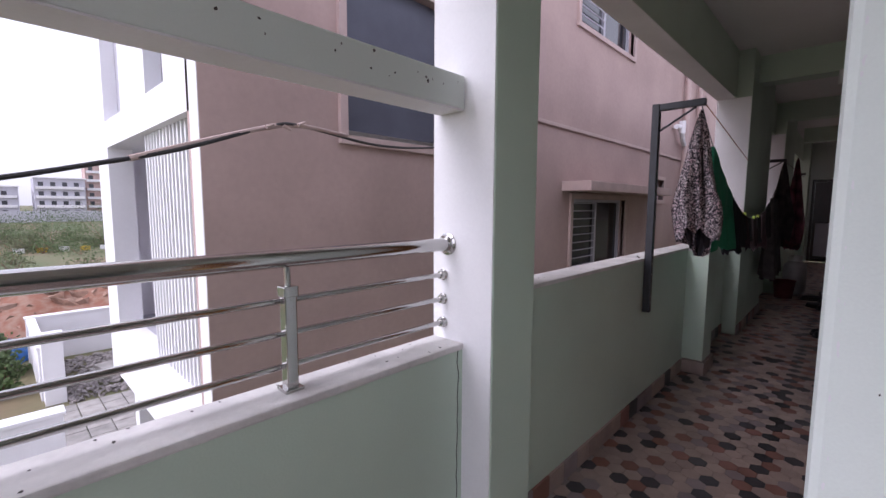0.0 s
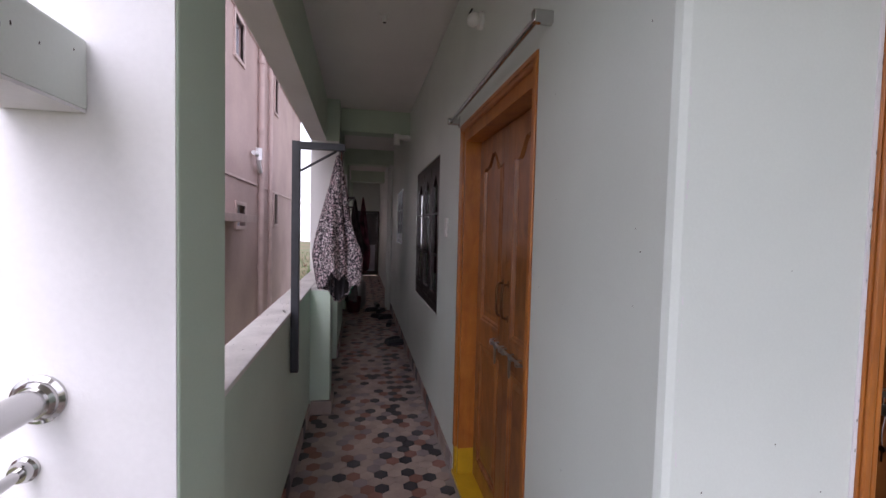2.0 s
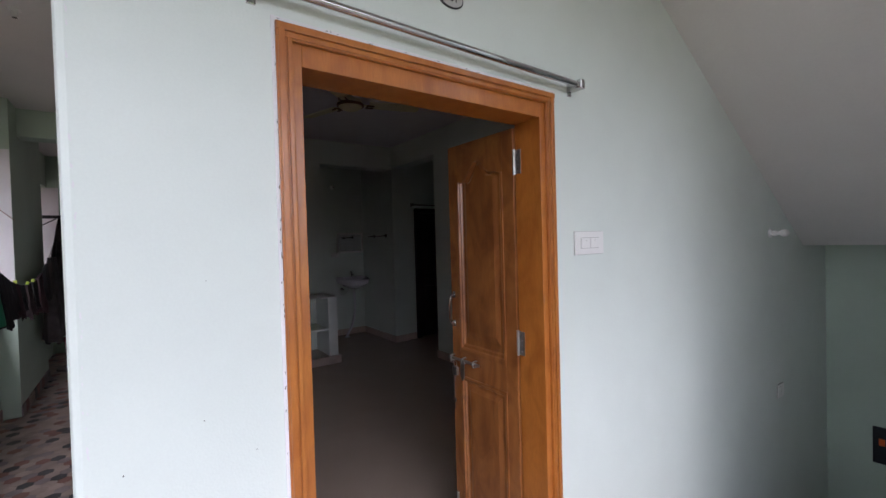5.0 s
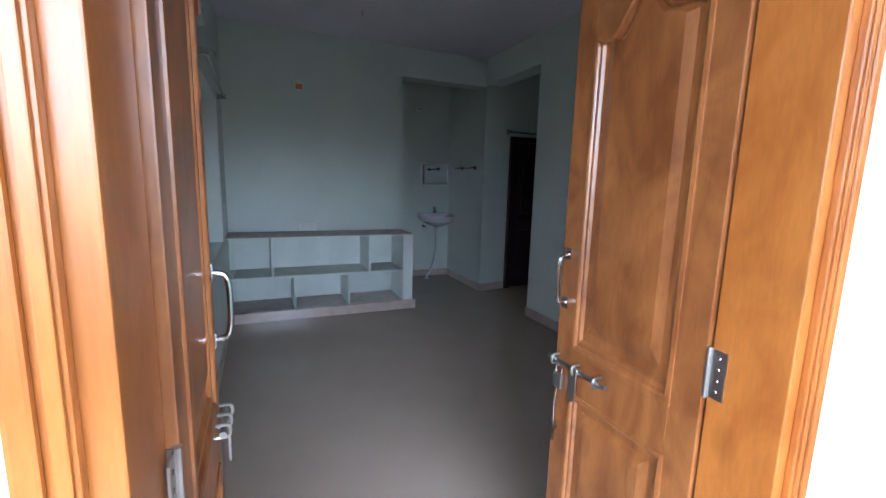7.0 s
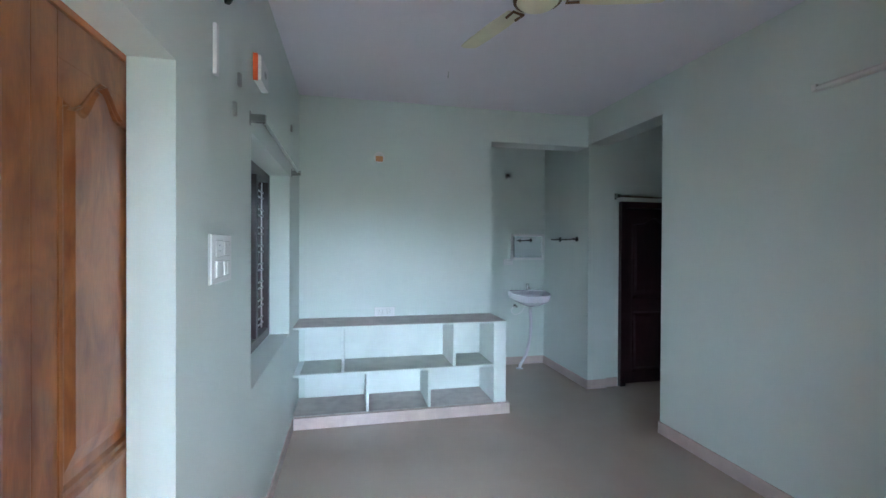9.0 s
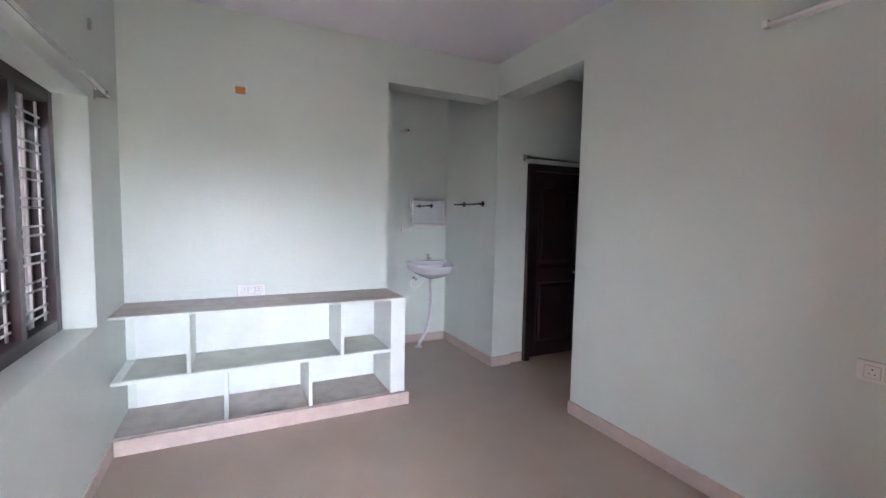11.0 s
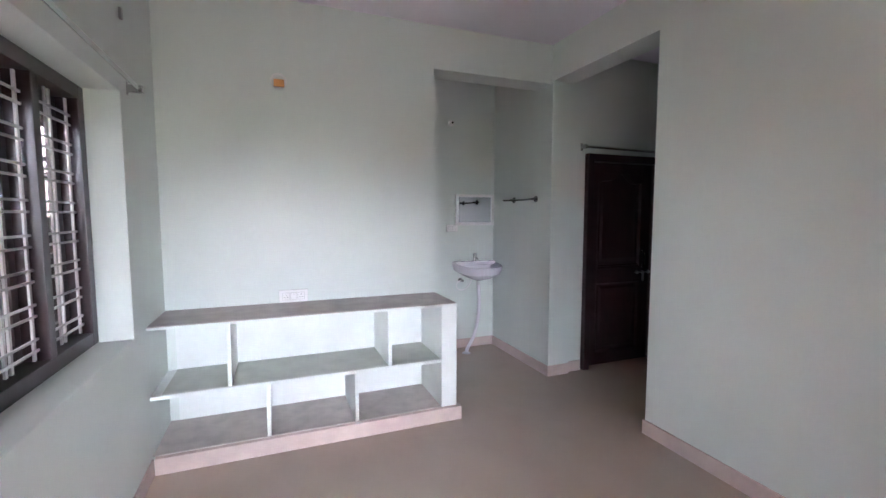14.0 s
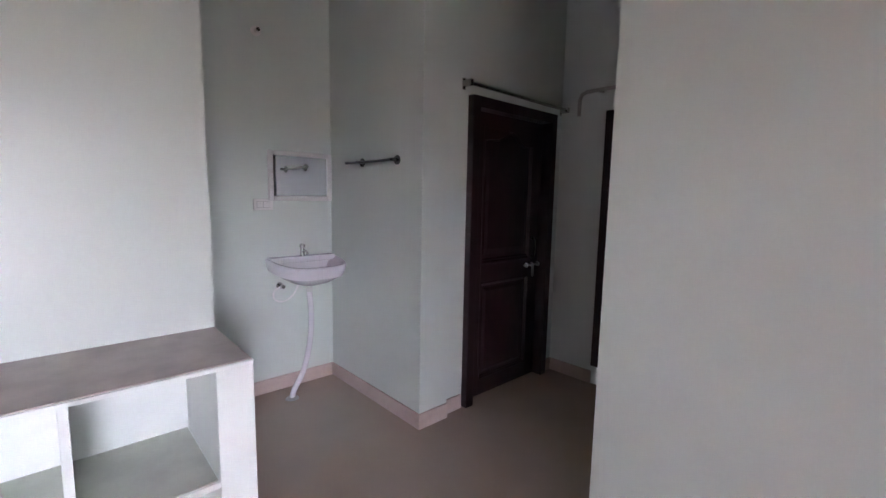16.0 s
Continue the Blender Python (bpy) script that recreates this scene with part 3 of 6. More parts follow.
def moulded_frame(root, a0, a1, top, along, face, proud, yellow, d=0.155, hw=0.105):
    """Posts, head and stepped architrave round an opening a0..a1; along 'y' faces -x, along 'x' faces +y."""
    w = 0.072
    sgn = -1 if along == "y" else 1

    def bx(u0, u1, v0, v1, z0, z1, bev=0.003):
        lo, hi = sorted((face + sgn * v0, face + sgn * v1))
        return box(lo, hi, u0, u1, z0, z1, bev) if along == "y" else box(u0, u1, lo, hi, z0, z1, bev)
    lo, hi = min(a0, a1), max(a0, a1)
    for u0, u1, e0, e1 in ((lo - w, lo, -1, 0), (hi, hi + w, 0, 1)):
        part("post", bx(u0, u1, -d, 0.006, yellow, top + hw), TEAK_FRAME, root)
        part("post_foot", bx(u0, u1, -d, 0.007, 0, yellow), YELLOW, root, "yellow painted foot of the door post")
        s0 = u0 if e0 else u1 - 0.045
        part("architrave", bx(s0, s0 + 0.045, 0.006, 0.02, yellow, top + hw), TEAK_FRAME, root)
        part("architrave_bead", bx(s0 + (0.004 if e0 else 0.021), s0 + (0.024 if e0 else 0.041), 0.02, 0.028, yellow, top + hw - 0.004, 0.004), TEAK_FRAME, root)
        part("inner_bead", bx(s0 + (0.029 if e0 else 0.004), s0 + (0.041 if e0 else 0.016), 0.02, 0.025, yellow, top + hw - 0.004, 0.002), TEAK_FRAME, root)
        part("architrave_foot", bx(s0, s0 + 0.045, 0.006, 0.021, 0, yellow), YELLOW, root)
    part("head", bx(lo, hi, -d, 0.006, top, top + hw), TEAK_FRAME, root)
    part("head_architrave", bx(lo - w, hi + w, 0.006, 0.021, top + hw - 0.045, top + hw + 0.001), TEAK_FRAME, root)
    part("head_bead", bx(lo - w, hi + w, 0.021, 0.029, top + hw - 0.024, top + hw - 0.003, 0.004), TEAK_FRAME, root)
    part("head_inner_bead", bx(lo - w, hi + w, 0.021, 0.026, top + hw - 0.041, top + hw - 0.029, 0.002), TEAK_FRAME, root)
    part("threshold", bx(lo - w, hi + w, -d, 0.03, 0, 0.028), YELLOW, root, "worn yellow painted threshold")


def curtain_rod(p0, p1, out, r=0.0125, bracket=STEEL, name="curtain_rod", label="polished steel curtain rod on wall brackets"):
    """A rod between two wall brackets; out points from the wall."""
    o, a, b = Vector(out), Vector(p0), Vector(p1)
    d = (b - a).normalized()
    t = thing(name, label, "curtain rod")
    part("rod", tube([a + o * 0.055 + d * 0.012, b + o * 0.055 - d * 0.012], r, 14), bracket, t, "", True)
    for q in (a, b):
        c = [q - d * 0.012 + Vector((0, 0, -0.035)), q + d * 0.012 + Vector((0, 0, 0.035)) + o * 0.006]
        part("bracket_plate", box(min(c[0].x, c[1].x), max(c[0].x, c[1].x), min(c[0].y, c[1].y), max(c[0].y, c[1].y), c[0].z, c[1].z, 0.002), bracket, t)
        c = [q - d * 0.014 + Vector((0, 0, -0.02)), q + d * 0.014 + Vector((0, 0, 0.02)) + o * 0.075]
        part("bracket_cup", box(min(c[0].x, c[1].x), max(c[0].x, c[1].x), min(c[0].y, c[1].y), max(c[0].y, c[1].y), c[0].z, c[1].z, 0.005), bracket, t)
    return t


# entrance door, both leaves swung into the room
main = thing("door_1", "open double entrance door of orange varnished teak with a yellow foot", "door", None, "", "structure")
moulded_frame(main, -0.44, 0.525, 2.06, "y", XW + 0.012, 0.03, 0.24, 0.138)
part("frame_gap_fill", boxes([(XW - 0.003, XW + 0.05, -0.522, -0.512, 0, 2.17), (XW - 0.003, XW + 0.05, 0.597, 0.607, 0, 2.17), (XW - 0.003, XW + 0.05, -0.522, 0.607, 2.166, 2.178)], 0.001), WHITE, main, "rough white filler round the frame")
LW = 0.475
for nm, m, sd in (("right", at(XI + 0.006, -0.452, 0.03), 1), ("left", at(XI + 0.006, 0.532, 0.03), -1)):
    lf = thing("door_leaf", "orange varnished teak door leaf standing open, with chrome handle and bolt" if sd == 1 else "orange varnished teak door leaf standing open against the wall side", "door", m, "entrance door leaves", "")
    leaf(lf, LW, 2.02, TEAK)
    handle(lf, LW - 0.028, 1.255, sd * 0.02, sd, 0.15)
    for z in (0.13, 1.08, 1.87):
        hinge(lf, sd, z)
    if sd == 1:
        aldrop(lf, LW + 0.012, 0.925, 0.02, 1, 0.24)
        for z0, z1 in ((0.05, 0.21),):
            part("tower_bolt", tube([(LW - 0.02, 0.026, z0), (LW - 0.02, 0.026, z1)], 0.007, 8), BRUSHED, lf, "steel tower bolt", True)
        part("padlock", box(LW - 0.05, LW - 0.012, 0.02, 0.038, 0.835, 0.88, 0.005), BRUSHED, lf, "small steel padlock")
        part("padlock_shackle", tube(curve([(LW - 0.043, 0.03, 0.88), (LW - 0.041, 0.03, 0.905), (LW - 0.021, 0.03, 0.905), (LW - 0.019, 0.03, 0.88)], 5), 0.003, 8), STEEL, lf, "", True)
        part("key_chain", tube(curve([(LW - 0.03, 0.032, 0.835), (LW - 0.024, 0.034, 0.77), (LW - 0.027, 0.033, 0.72)], 4), 0.0022, 6), STEEL, lf)
        part("key", lathe([(0.001, -0.002), (0.013, -0.002), (0.013, 0.002), (0.001, 0.002)], at(LW - 0.027, 0.033, 0.705, TOY), 12), STEEL, lf, "small bright key")
        part("key_blade", box(LW - 0.030, LW - 0.024, 0.031, 0.035, 0.655, 0.695), STEEL, lf)
    else:
        aldrop(lf, LW + 0.012, 0.925, -0.018, -1, 0.12)

# corridor door, closed
cd = thing("door_2", "closed double corridor door of orange varnished teak with yellow threshold", "door", None, "", "structure")
moulded_frame(cd, 2.55, 3.585, 2.085, "x", YO - 0.022, 0.03, 0.19, 0.133)
for i, x in enumerate((2.553, 3.582)):
    lf = thing("door_leaf", "closed orange varnished teak door leaf with arched panel", "door", at(x, YO - 0.132, 0.03) if i == 0 else at(x, YO - 0.132, 0.03) @ Matrix.Diagonal((-1, 1, 1, 1)), "corridor door leaves")
    leaf(lf, 0.5145, 2.05, TEAK, back=True)
    handle(lf, 0.475, 1.26, 0.018, 1, 0.17, BRONZE, "dark bronze pull handle")
    if i == 1:
        aldrop(lf, 0.54, 0.93, 0.018, 1, 0.2)
    else:
        aldrop(lf, 0.50, 0.93, 0.018, 1, 0.26)

curtain_rod((XW, 0.655, 2.225), (XW, -0.62, 2.205), (-1, 0, 0), name="door_rail", label="polished steel rod over the entrance door")
curtain_rod((2.36, YO, 2.235), (3.70, YO, 2.225), (0, 1, 0), name="door_rail", label="polished steel rod over the corridor door")

# inner doors of dark wood
for name, u, wth, face, hgt, z0, label in (("door_3", -2.755, 0.945, "x", 2.10, 0.0, "closed dark maroon wooden inner door"), ("door_4", 6.05, 0.97, "y", 1.945, 0.155, "dark maroon wooden door above a raised sill")):
    d = thing(name, label, "door", None, "", "structure")
    m = at(6.50, u, z0) @ pose(0, 0, 0, 0, 0, -90) if face == "x" else at(u, YP - 0.06, z0) @ pose(0, 0, 0, 0, 0, 180)
    d.matrix_world = m
    f = [box(0.002, 0.07, -0.05, 0.10, 0.003, hgt - 0.003, 0.004), box(wth - 0.07, wth - 0.002, -0.05, 0.10, 0.003, hgt - 0.003, 0.004), box(0.07, wth - 0.07, -0.05, 0.10, hgt - 0.073, hgt - 0.003, 0.004)]
    for nm, b in zip(("post", "post", "head"), f):
        bmesh.ops.transform(b, matrix=Matrix.Diagonal((1, -1, 1, 1)), verts=b.verts)
        part(nm, b, MAROON, d)
    lf = thing("door_leaf", "closed dark maroon panelled door leaf", "door", m @ at(0.073, 0.0, 0.008), "inner door leaves")
    bm_w, bm_h = wth - 0.146, hgt - 0.084
    leaf(lf, bm_w, bm_h, MAROON, back=True)
    handle(lf, bm_w - 0.09, 1.13, -0.018, -1, 0.15)
    aldrop(lf, bm_w + 0.01, 0.92, -0.018, -1, 0.2)
curtain_rod((6.445, -2.705, 2.155), (6.445, -3.80, 2.145), (-1, 0, 0), r=0.011)
bent = thing("bent_pipe", "grey steel pipe on the passage wall with a turned down end", "pipe")
part("pipe", tube([(5.1, YP + 0.05, 2.25), (6.2, YP + 0.05, 2.25), (6.245, YP + 0.05, 2.235), (6.26, YP + 0.05, 2.2), (6.26, YP + 0.05, 2.08)], 0.013, 12), BRUSHED, bent, "", True)
for x in (5.3, 6.1):
    part("clip", box(x - 0.012, x + 0.012, YP, YP + 0.05, 2.235, 2.265, 0.002), BRUSHED, bent)

# ---- windows ----


def casement(root, x0, x1, z0, z1, n, y0, y1, arched=True):
    """A dark wood frame with n bays, each with a sash towards the corridor."""
    f = 0.065
    for r in ((x0, x0 + f, y0, y1, z0, z1), (x1 - f, x1, y0, y1, z0, z1)):
        part("jamb", box(*r, 0.004), MAROON, root)
    part("head", box(x0 + f, x1 - f, y0, y1, z1 - f, z1, 0.004), MAROON, root)
    part("window_sill", box(x0 + f, x1 - f, y0, y1, z0, z0 + f, 0.004), MAROON, root)
    bay = (x1 - x0 - 2 * f - (n - 1) * 0.055) / n
    for i in range(n):
        a = x0 + f + i * (bay + 0.055)
        if i:
            part("mullion", box(a - 0.055, a, y0, y1, z0 + f, z1 - f, 0.004), MAROON, root)
        b = a + bay
        sa, sb, s = z0 + f + 0.004, z1 - f - 0.004, 0.05
        sash = part("sash", boxes([(a + 0.003, a + s, y1 - 0.038, y1 - 0.003, sa, sb), (b - s, b - 0.003, y1 - 0.038, y1 - 0.003, sa, sb), (a + s, b - s, y1 - 0.038, y1 - 0.003, sa, sa + s + 0.03), (a + s, b - s, y1 - 0.038, y1 - 0.003, sb - s, sb)], 0.003), MAROON, root)
        if arched:
            arch = [(a + s, sb - s)] + [(a + s + (b - a - 2 * s) * k / 12, sb - s - 0.10 + 0.085 * math.exp(-(((k / 12) - 0.5) / 0.22) ** 2)) for k in range(13)] + [(b - s, sb - s)]
            part("arched_head", prism(arch, "y", y1 - 0.036, y1 - 0.006), MAROON, sash)
        for q in (0.35, 0.66):
            zz = sa + (sb - sa) * q
            part("glazing_bar", box(a + s, b - s, y1 - 0.034, y1 - 0.006, zz - 0.01, zz + 0.01), MAROON, sash)
        p = part("pane", box(a + s - 0.004, b - s + 0.004, y1 - 0.022, y1 - 0.018, sa + s, sb - s + 0.004), CLEAR, sash, "clear glass pane")
        p.visible_shadow = False
    return f, bay


IRON = mat("white_painted_grille", (0.70, 0.68, 0.67), 0.5, var=0.06, scale=20, bump=0.1)
win = thing("window_1", "dark maroon wooden window with three glazed sashes and a white grille", "window", None, "", "structure")
casement(win, 4.363, 5.737, 0.873, 2.137, 3, 0.865, YO - 0.005)
f, n = 0.065, 3
bay = (5.737 - 4.363 - 2 * f - (n - 1) * 0.055) / n
for i in range(3):
    a = 4.363 + f + i * (bay + 0.055)
    for x in (a + 0.02, a + bay * 0.42, a + bay * 0.52, a + bay - 0.02):
        part("grille_bar", box(x - 0.008, x + 0.008, 0.905, 0.913, 0.945, 2.065), IRON, win)
    for k in range(8):
        for dz in (0.0, 0.045):
            z = 0.985 + k * 0.137 + dz
            part("grille_rung", box(a, a + bay, 0.899, 0.905, z - 0.005, z + 0.005), IRON, win)
win2 = thing("window_2", "small dark wooden window with two glazed sashes", "window", None, "", "structure")
casement(win2, 7.303, 8.247, 1.333, 2.127, 2, 0.865, YO - 0.005)
part("dark_backing", box(7.303, 8.247, 0.76, 0.77, 1.333, 2.127), DARKGLASS, win2)
curtain_rod((4.33, YI - 0.004, 2.20), (5.86, YI - 0.004, 2.185), (0, -1, 0), r=0.011)

# ---- room furniture ----
unit = thing("shelf_unit", "low white built-in shelf unit with open bays", "shelf")
XS = 5.96
part("plinth", box(XS - 0.03, XB, -1.25, YI - 0.016, 0, 0.1, 0.003), SKIRT, unit, "beige pink tiled plinth")
part("base_slab", box(XS + 0.004, XB, -1.10, YI - 0.005, 0.1, 0.106), SLAB, unit, "grey beige stone base")
part("end_panel", box(XS, XB, -1.222, -1.10, 0.1, 0.857, 0.006), SHELF, unit)
part("middle_shelf", box(XS, XB, -1.10, YI - 0.005, 0.44, 0.462, 0.003), SHELF, unit)
part("shelf_cover", box(XS + 0.012, XB - 0.002, -1.095, YI - 0.062, 0.462, 0.466), mat("dusty_mint_shelf_paint", (0.52, 0.54, 0.47), 0.5, var=0.08, scale=8, fine=160, bump=0.06), unit, "dusty mint painted shelf surface")
for y, z0, z1 in ((0.295, 0.466, 0.857), (-0.716, 0.466, 0.857), (0.08, 0.106, 0.44), (-0.48, 0.106, 0.44)):
    part("divider", box(XS + 0.002, XB, y - 0.0125, y + 0.0125, z0, z1, 0.003), SHELF, unit)
part("back_panel", box(XB - 0.006, XB, -1.10, YI - 0.06, 0.106, 0.857), SHELF, unit)
part("top", box(XS - 0.004, XB, -1.222, YI - 0.005, 0.857, 0.871, 0.003), SHELF, unit)
part("top_cover", box(XS + 0.004, XB, -1.218, YI - 0.006, 0.871, 0.876, 0.002), SLAB, unit, "dusty grey beige stone top")


# ceiling fan
CREAM = mat("cream_enamel", (0.72, 0.66, 0.47), 0.35, var=0.05, scale=12, bump=0.03)
BRASS = mat("dull_brass_trim", (0.17, 0.09, 0.045), 0.35, metal=0.8, var=0.1, bump=0.02)
FX, FY = 3.965, -0.612
fan = thing("ceiling_fan", "cream three-blade ceiling fan with bronze trim hanging at rest", "fan", at(FX, FY, 0))
part("canopy", lathe([(0.012, 2.935), (0.03, 2.94), (0.04, 2.97), (0.052, 3.01), (0.055, 3.03)], None, 24), CREAM, fan, "", True)
part("canopy_trim", lathe([(0.056, 3.014), (0.058, 3.018), (0.058, 3.028), (0.056, 3.0295)], None, 24), BRASS, fan, "bronze ring", True)
part("down_rod", tube([(0, 0, 2.80), (0, 0, 2.95)], 0.013, 12), CREAM, fan, "", True)
part("motor", lathe([(0.01, 2.70), (0.06, 2.702), (0.085, 2.715), (0.105, 2.735), (0.108, 2.755), (0.095, 2.78), (0.05, 2.80), (0.02, 2.815), (0.015, 2.83)], None, 32), CREAM, fan, "", True)
part("motor_trim", lathe([(0.104, 2.728), (0.113, 2.732), (0.115, 2.744), (0.109, 2.75)], None, 32), BRASS, fan, "bronze ring round the motor", True)
for k, ang in enumerate((137, 255, 17)):
    R = Euler((0, 0, radians(ang))).to_matrix().to_4x4()
    arm = box(0.09, 0.20, -0.022, 0.022, 2.742, 2.750, 0.002)
    bmesh.ops.transform(arm, matrix=R, verts=arm.verts)
    part("blade_arm", arm, CREAM, fan)
    pl = bmesh.new()
    ed = [(0.16, -0.055), (0.30, -0.066), (0.50, -0.062), (0.595, -0.05), (0.605, -0.02), (0.605, 0.03), (0.59, 0.055), (0.50, 0.062), (0.30, 0.062), (0.16, 0.05)]
    prism(ed, "z", 2.752, 2.757, pl)
    for v in pl.verts:
        v.co.z += -0.18 * v.co.y * 0.9
    bmesh.ops.transform(pl, matrix=R, verts=pl.verts)
    part("blade", pl, CREAM, fan)
    u = tube([(0.20, -0.028, 2.738), (0.14, -0.032, 2.738), (0.14, 0.032, 2.738), (0.20, 0.028, 2.738)], 0.007, 8)
    bmesh.ops.transform(u, matrix=R, verts=u.verts)
    part("blade_clip", u, BRASS, fan, "bronze clip")

# wash basin corner
BY, BZ = -2.088, 0.985
CERAMIC = mat("white_glazed_ceramic", (0.78, 0.75, 0.79), 0.1, var=0.02, scale=4, bump=0.0, coat=0.4)
basin = thing("wash_basin", "white ceramic wall basin with chrome tap and waste pipe", "basin", at(XA, BY, BZ))
bm = bmesh.new()
rim = []
N = 36
for k in range(N):
    a = math.pi * k / (N - 1)
    c = math.cos(a)
    rim.append((-0.40 * math.sin(a) ** 0.6 if 0 < k < N - 1 else 0.0, 0.256 * math.copysign(abs(c) ** 0.62, c)))


def shell(sc, z, dx=0.0):
    return [bm.verts.new((x * sc[0] + dx, y * sc[1], z + 0.085 * x * sc[0])) for x, y in rim]


loops = [shell((0.45, 0.2), -0.18), shell((0.72, 0.6), -0.14), shell((0.93, 0.93), -0.085), shell((0.99, 0.99), -0.03), shell((1, 1), -0.005), shell((0.985, 0.98), 0.004), shell((0.93, 0.93), 0.002), shell((0.80, 0.84), -0.03, -0.05), shell((0.62, 0.68), -0.10, -0.06), shell((0.28, 0.3), -0.13, -0.09)]
for a, b in zip(loops, loops[1:]):
    for i in range(N):
        j = (i + 1) % N
        bm.faces.new((a[i], a[j], b[j], b[i]))
bm.faces.new(loops[0]), bm.faces.new(loops[-1])
part("bowl", bm, CERAMIC, basin, "", True)
part("tap_ledge", box(-0.09, 0.0, -0.245, 0.245, -0.03, 0.012, 0.008), CERAMIC, basin)
part("tap", tube([(-0.05, 0, 0.01), (-0.05, 0, 0.07)], [0.018, 0.014], 14), STEEL, basin, "chrome pillar tap", True)
part("spout", tube(curve([(-0.05, 0, 0.045), (-0.09, 0, 0.055), (-0.125, 0, 0.045), (-0.13, 0, 0.03)], 5), 0.009, 10), STEEL, basin, "", True)
part("tap_knob", lathe([(0.014, 0.07), (0.02, 0.076), (0.02, 0.095), (0.012, 0.102)], at(-0.05, 0, 0), 14), STEEL, basin, "", True)
part("waste_nut", lathe([(0.02, -0.24), (0.024, -0.235), (0.024, -0.19), (0.03, -0.18)], at(-0.15, 0, 0), 14), PVC, basin, "", True)
part("waste_pipe", tube(curve([(-0.15, 0, -0.235), (-0.15, -0.012, -0.42), (-0.155, 0.005, -0.62), (-0.175, 0.065, -0.81), (-0.2, 0.15, -0.93), (-0.21, 0.17, -0.985)], 8), 0.02, 14), CERAMIC, basin, "ribbed white waste hose", True)
part("floor_collar", lathe([(0.045, -0.985), (0.045, -0.98), (0.022, -0.972)], at(-0.21, 0.17, 0), 18), BRUSHED, basin)
valve = thing("angle_valve", "chrome angle valve with white inlet hose", "valve", at(XA, -1.93, 0.785))
part("flange", lathe([(0.024, 0), (0.022, 0.006), (0.009, 0.008)], Euler((0, radians(-90), 0)).to_matrix().to_4x4(), 16), STEEL, valve, "", True)
part("stem", tube([(0, 0, 0), (-0.045, 0, 0)], 0.009, 10), STEEL, valve, "", True)
part("knob", lathe([(0.012, 0.0), (0.016, 0.006), (0.014, 0.03)], at(-0.045, 0, 0, TOX @ Matrix.Diagonal((1, 1, -1, 1))), 12), STEEL, valve, "", True)
part("inlet_hose", tube(curve([(-0.035, 0, 0.0), (-0.05, 0.06, -0.03), (-0.06, 0.06, -0.085), (-0.07, 0.0, -0.105), (-0.08, -0.07, -0.06), (-0.08, -0.13, 0.05)], 6), 0.006, 8), PLASTIC, valve, "", True)

MIRROR = mat("mirror_glass", (0.40, 0.41, 0.41), 0.04, metal=1.0, var=0.01, bump=0.0)
mir = thing("mirror", "small wall mirror in a rounded white plastic frame", "mirror", at(XA, -2.105, 1.575))
part("frame", boxes([(-0.028, -0.001, -0.24, -0.204, -0.175, 0.175), (-0.028, -0.001, 0.204, 0.24, -0.175, 0.175), (-0.028, -0.001, -0.204, 0.204, 0.142, 0.175), (-0.028, -0.001, -0.204, 0.204, -0.175, -0.142)], 0.009), PLASTIC, mir, "", True)
part("glass", box(-0.012, -0.006, -0.204, 0.204, -0.142, 0.142), MIRROR, mir, "silvered glass")
towel = thing("towel_rail", "short dark chrome towel rail on the alcove wall", "towel rail", at(0, YR, 1.672))
DCHROME = mat("tarnished_chrome", (0.16, 0.16, 0.165), 0.2, metal=1.0, var=0.1, bump=0.02)
for x in (6.655, 7.06):
    part("rosette", lathe([(0.03, 0), (0.029, 0.008), (0.012, 0.012), (0.011, 0.05)], at(x, 0, 0, Euler((radians(-90), 0, 0)).to_matrix().to_4x4()), 18), DCHROME, towel, "", True)
part("bar", tube(curve([(6.655, 0.05, 0), (6.75, 0.055, -0.004), (7.0, 0.055, -0.004), (7.2, 0.05, 0)], 5), 0.009, 10), DCHROME, towel, "", True)

vent = thing("ventilator", "dark louvred ventilator above the inner door", "vent", at(5.46, YP, 2.55))
part("frame", boxes([(-0.27, 0.27, 0, 0.03, 0.18, 0.21), (-0.27, 0.27, 0, 0.03, -0.21, -0.18), (-0.27, -0.24, 0, 0.03, -0.18, 0.18), (0.24, 0.27, 0, 0.03, -0.18, 0.18)], 0.003), MAROON, vent)
for k in range(6):
    part("louvre", box(-0.24, 0.24, 0.002, 0.02, -0.16 + k * 0.06, -0.125 + k * 0.06, 0.003), MAROON, vent)

# ---- fittings on walls ----


# grey for the rocker joints and for the shadow line painted round each plate
SEAM_SHADOW = mat("grey_seam_and_shadow", (0.55, 0.54, 0.52), 0.6, var=0.1, bump=0.0)


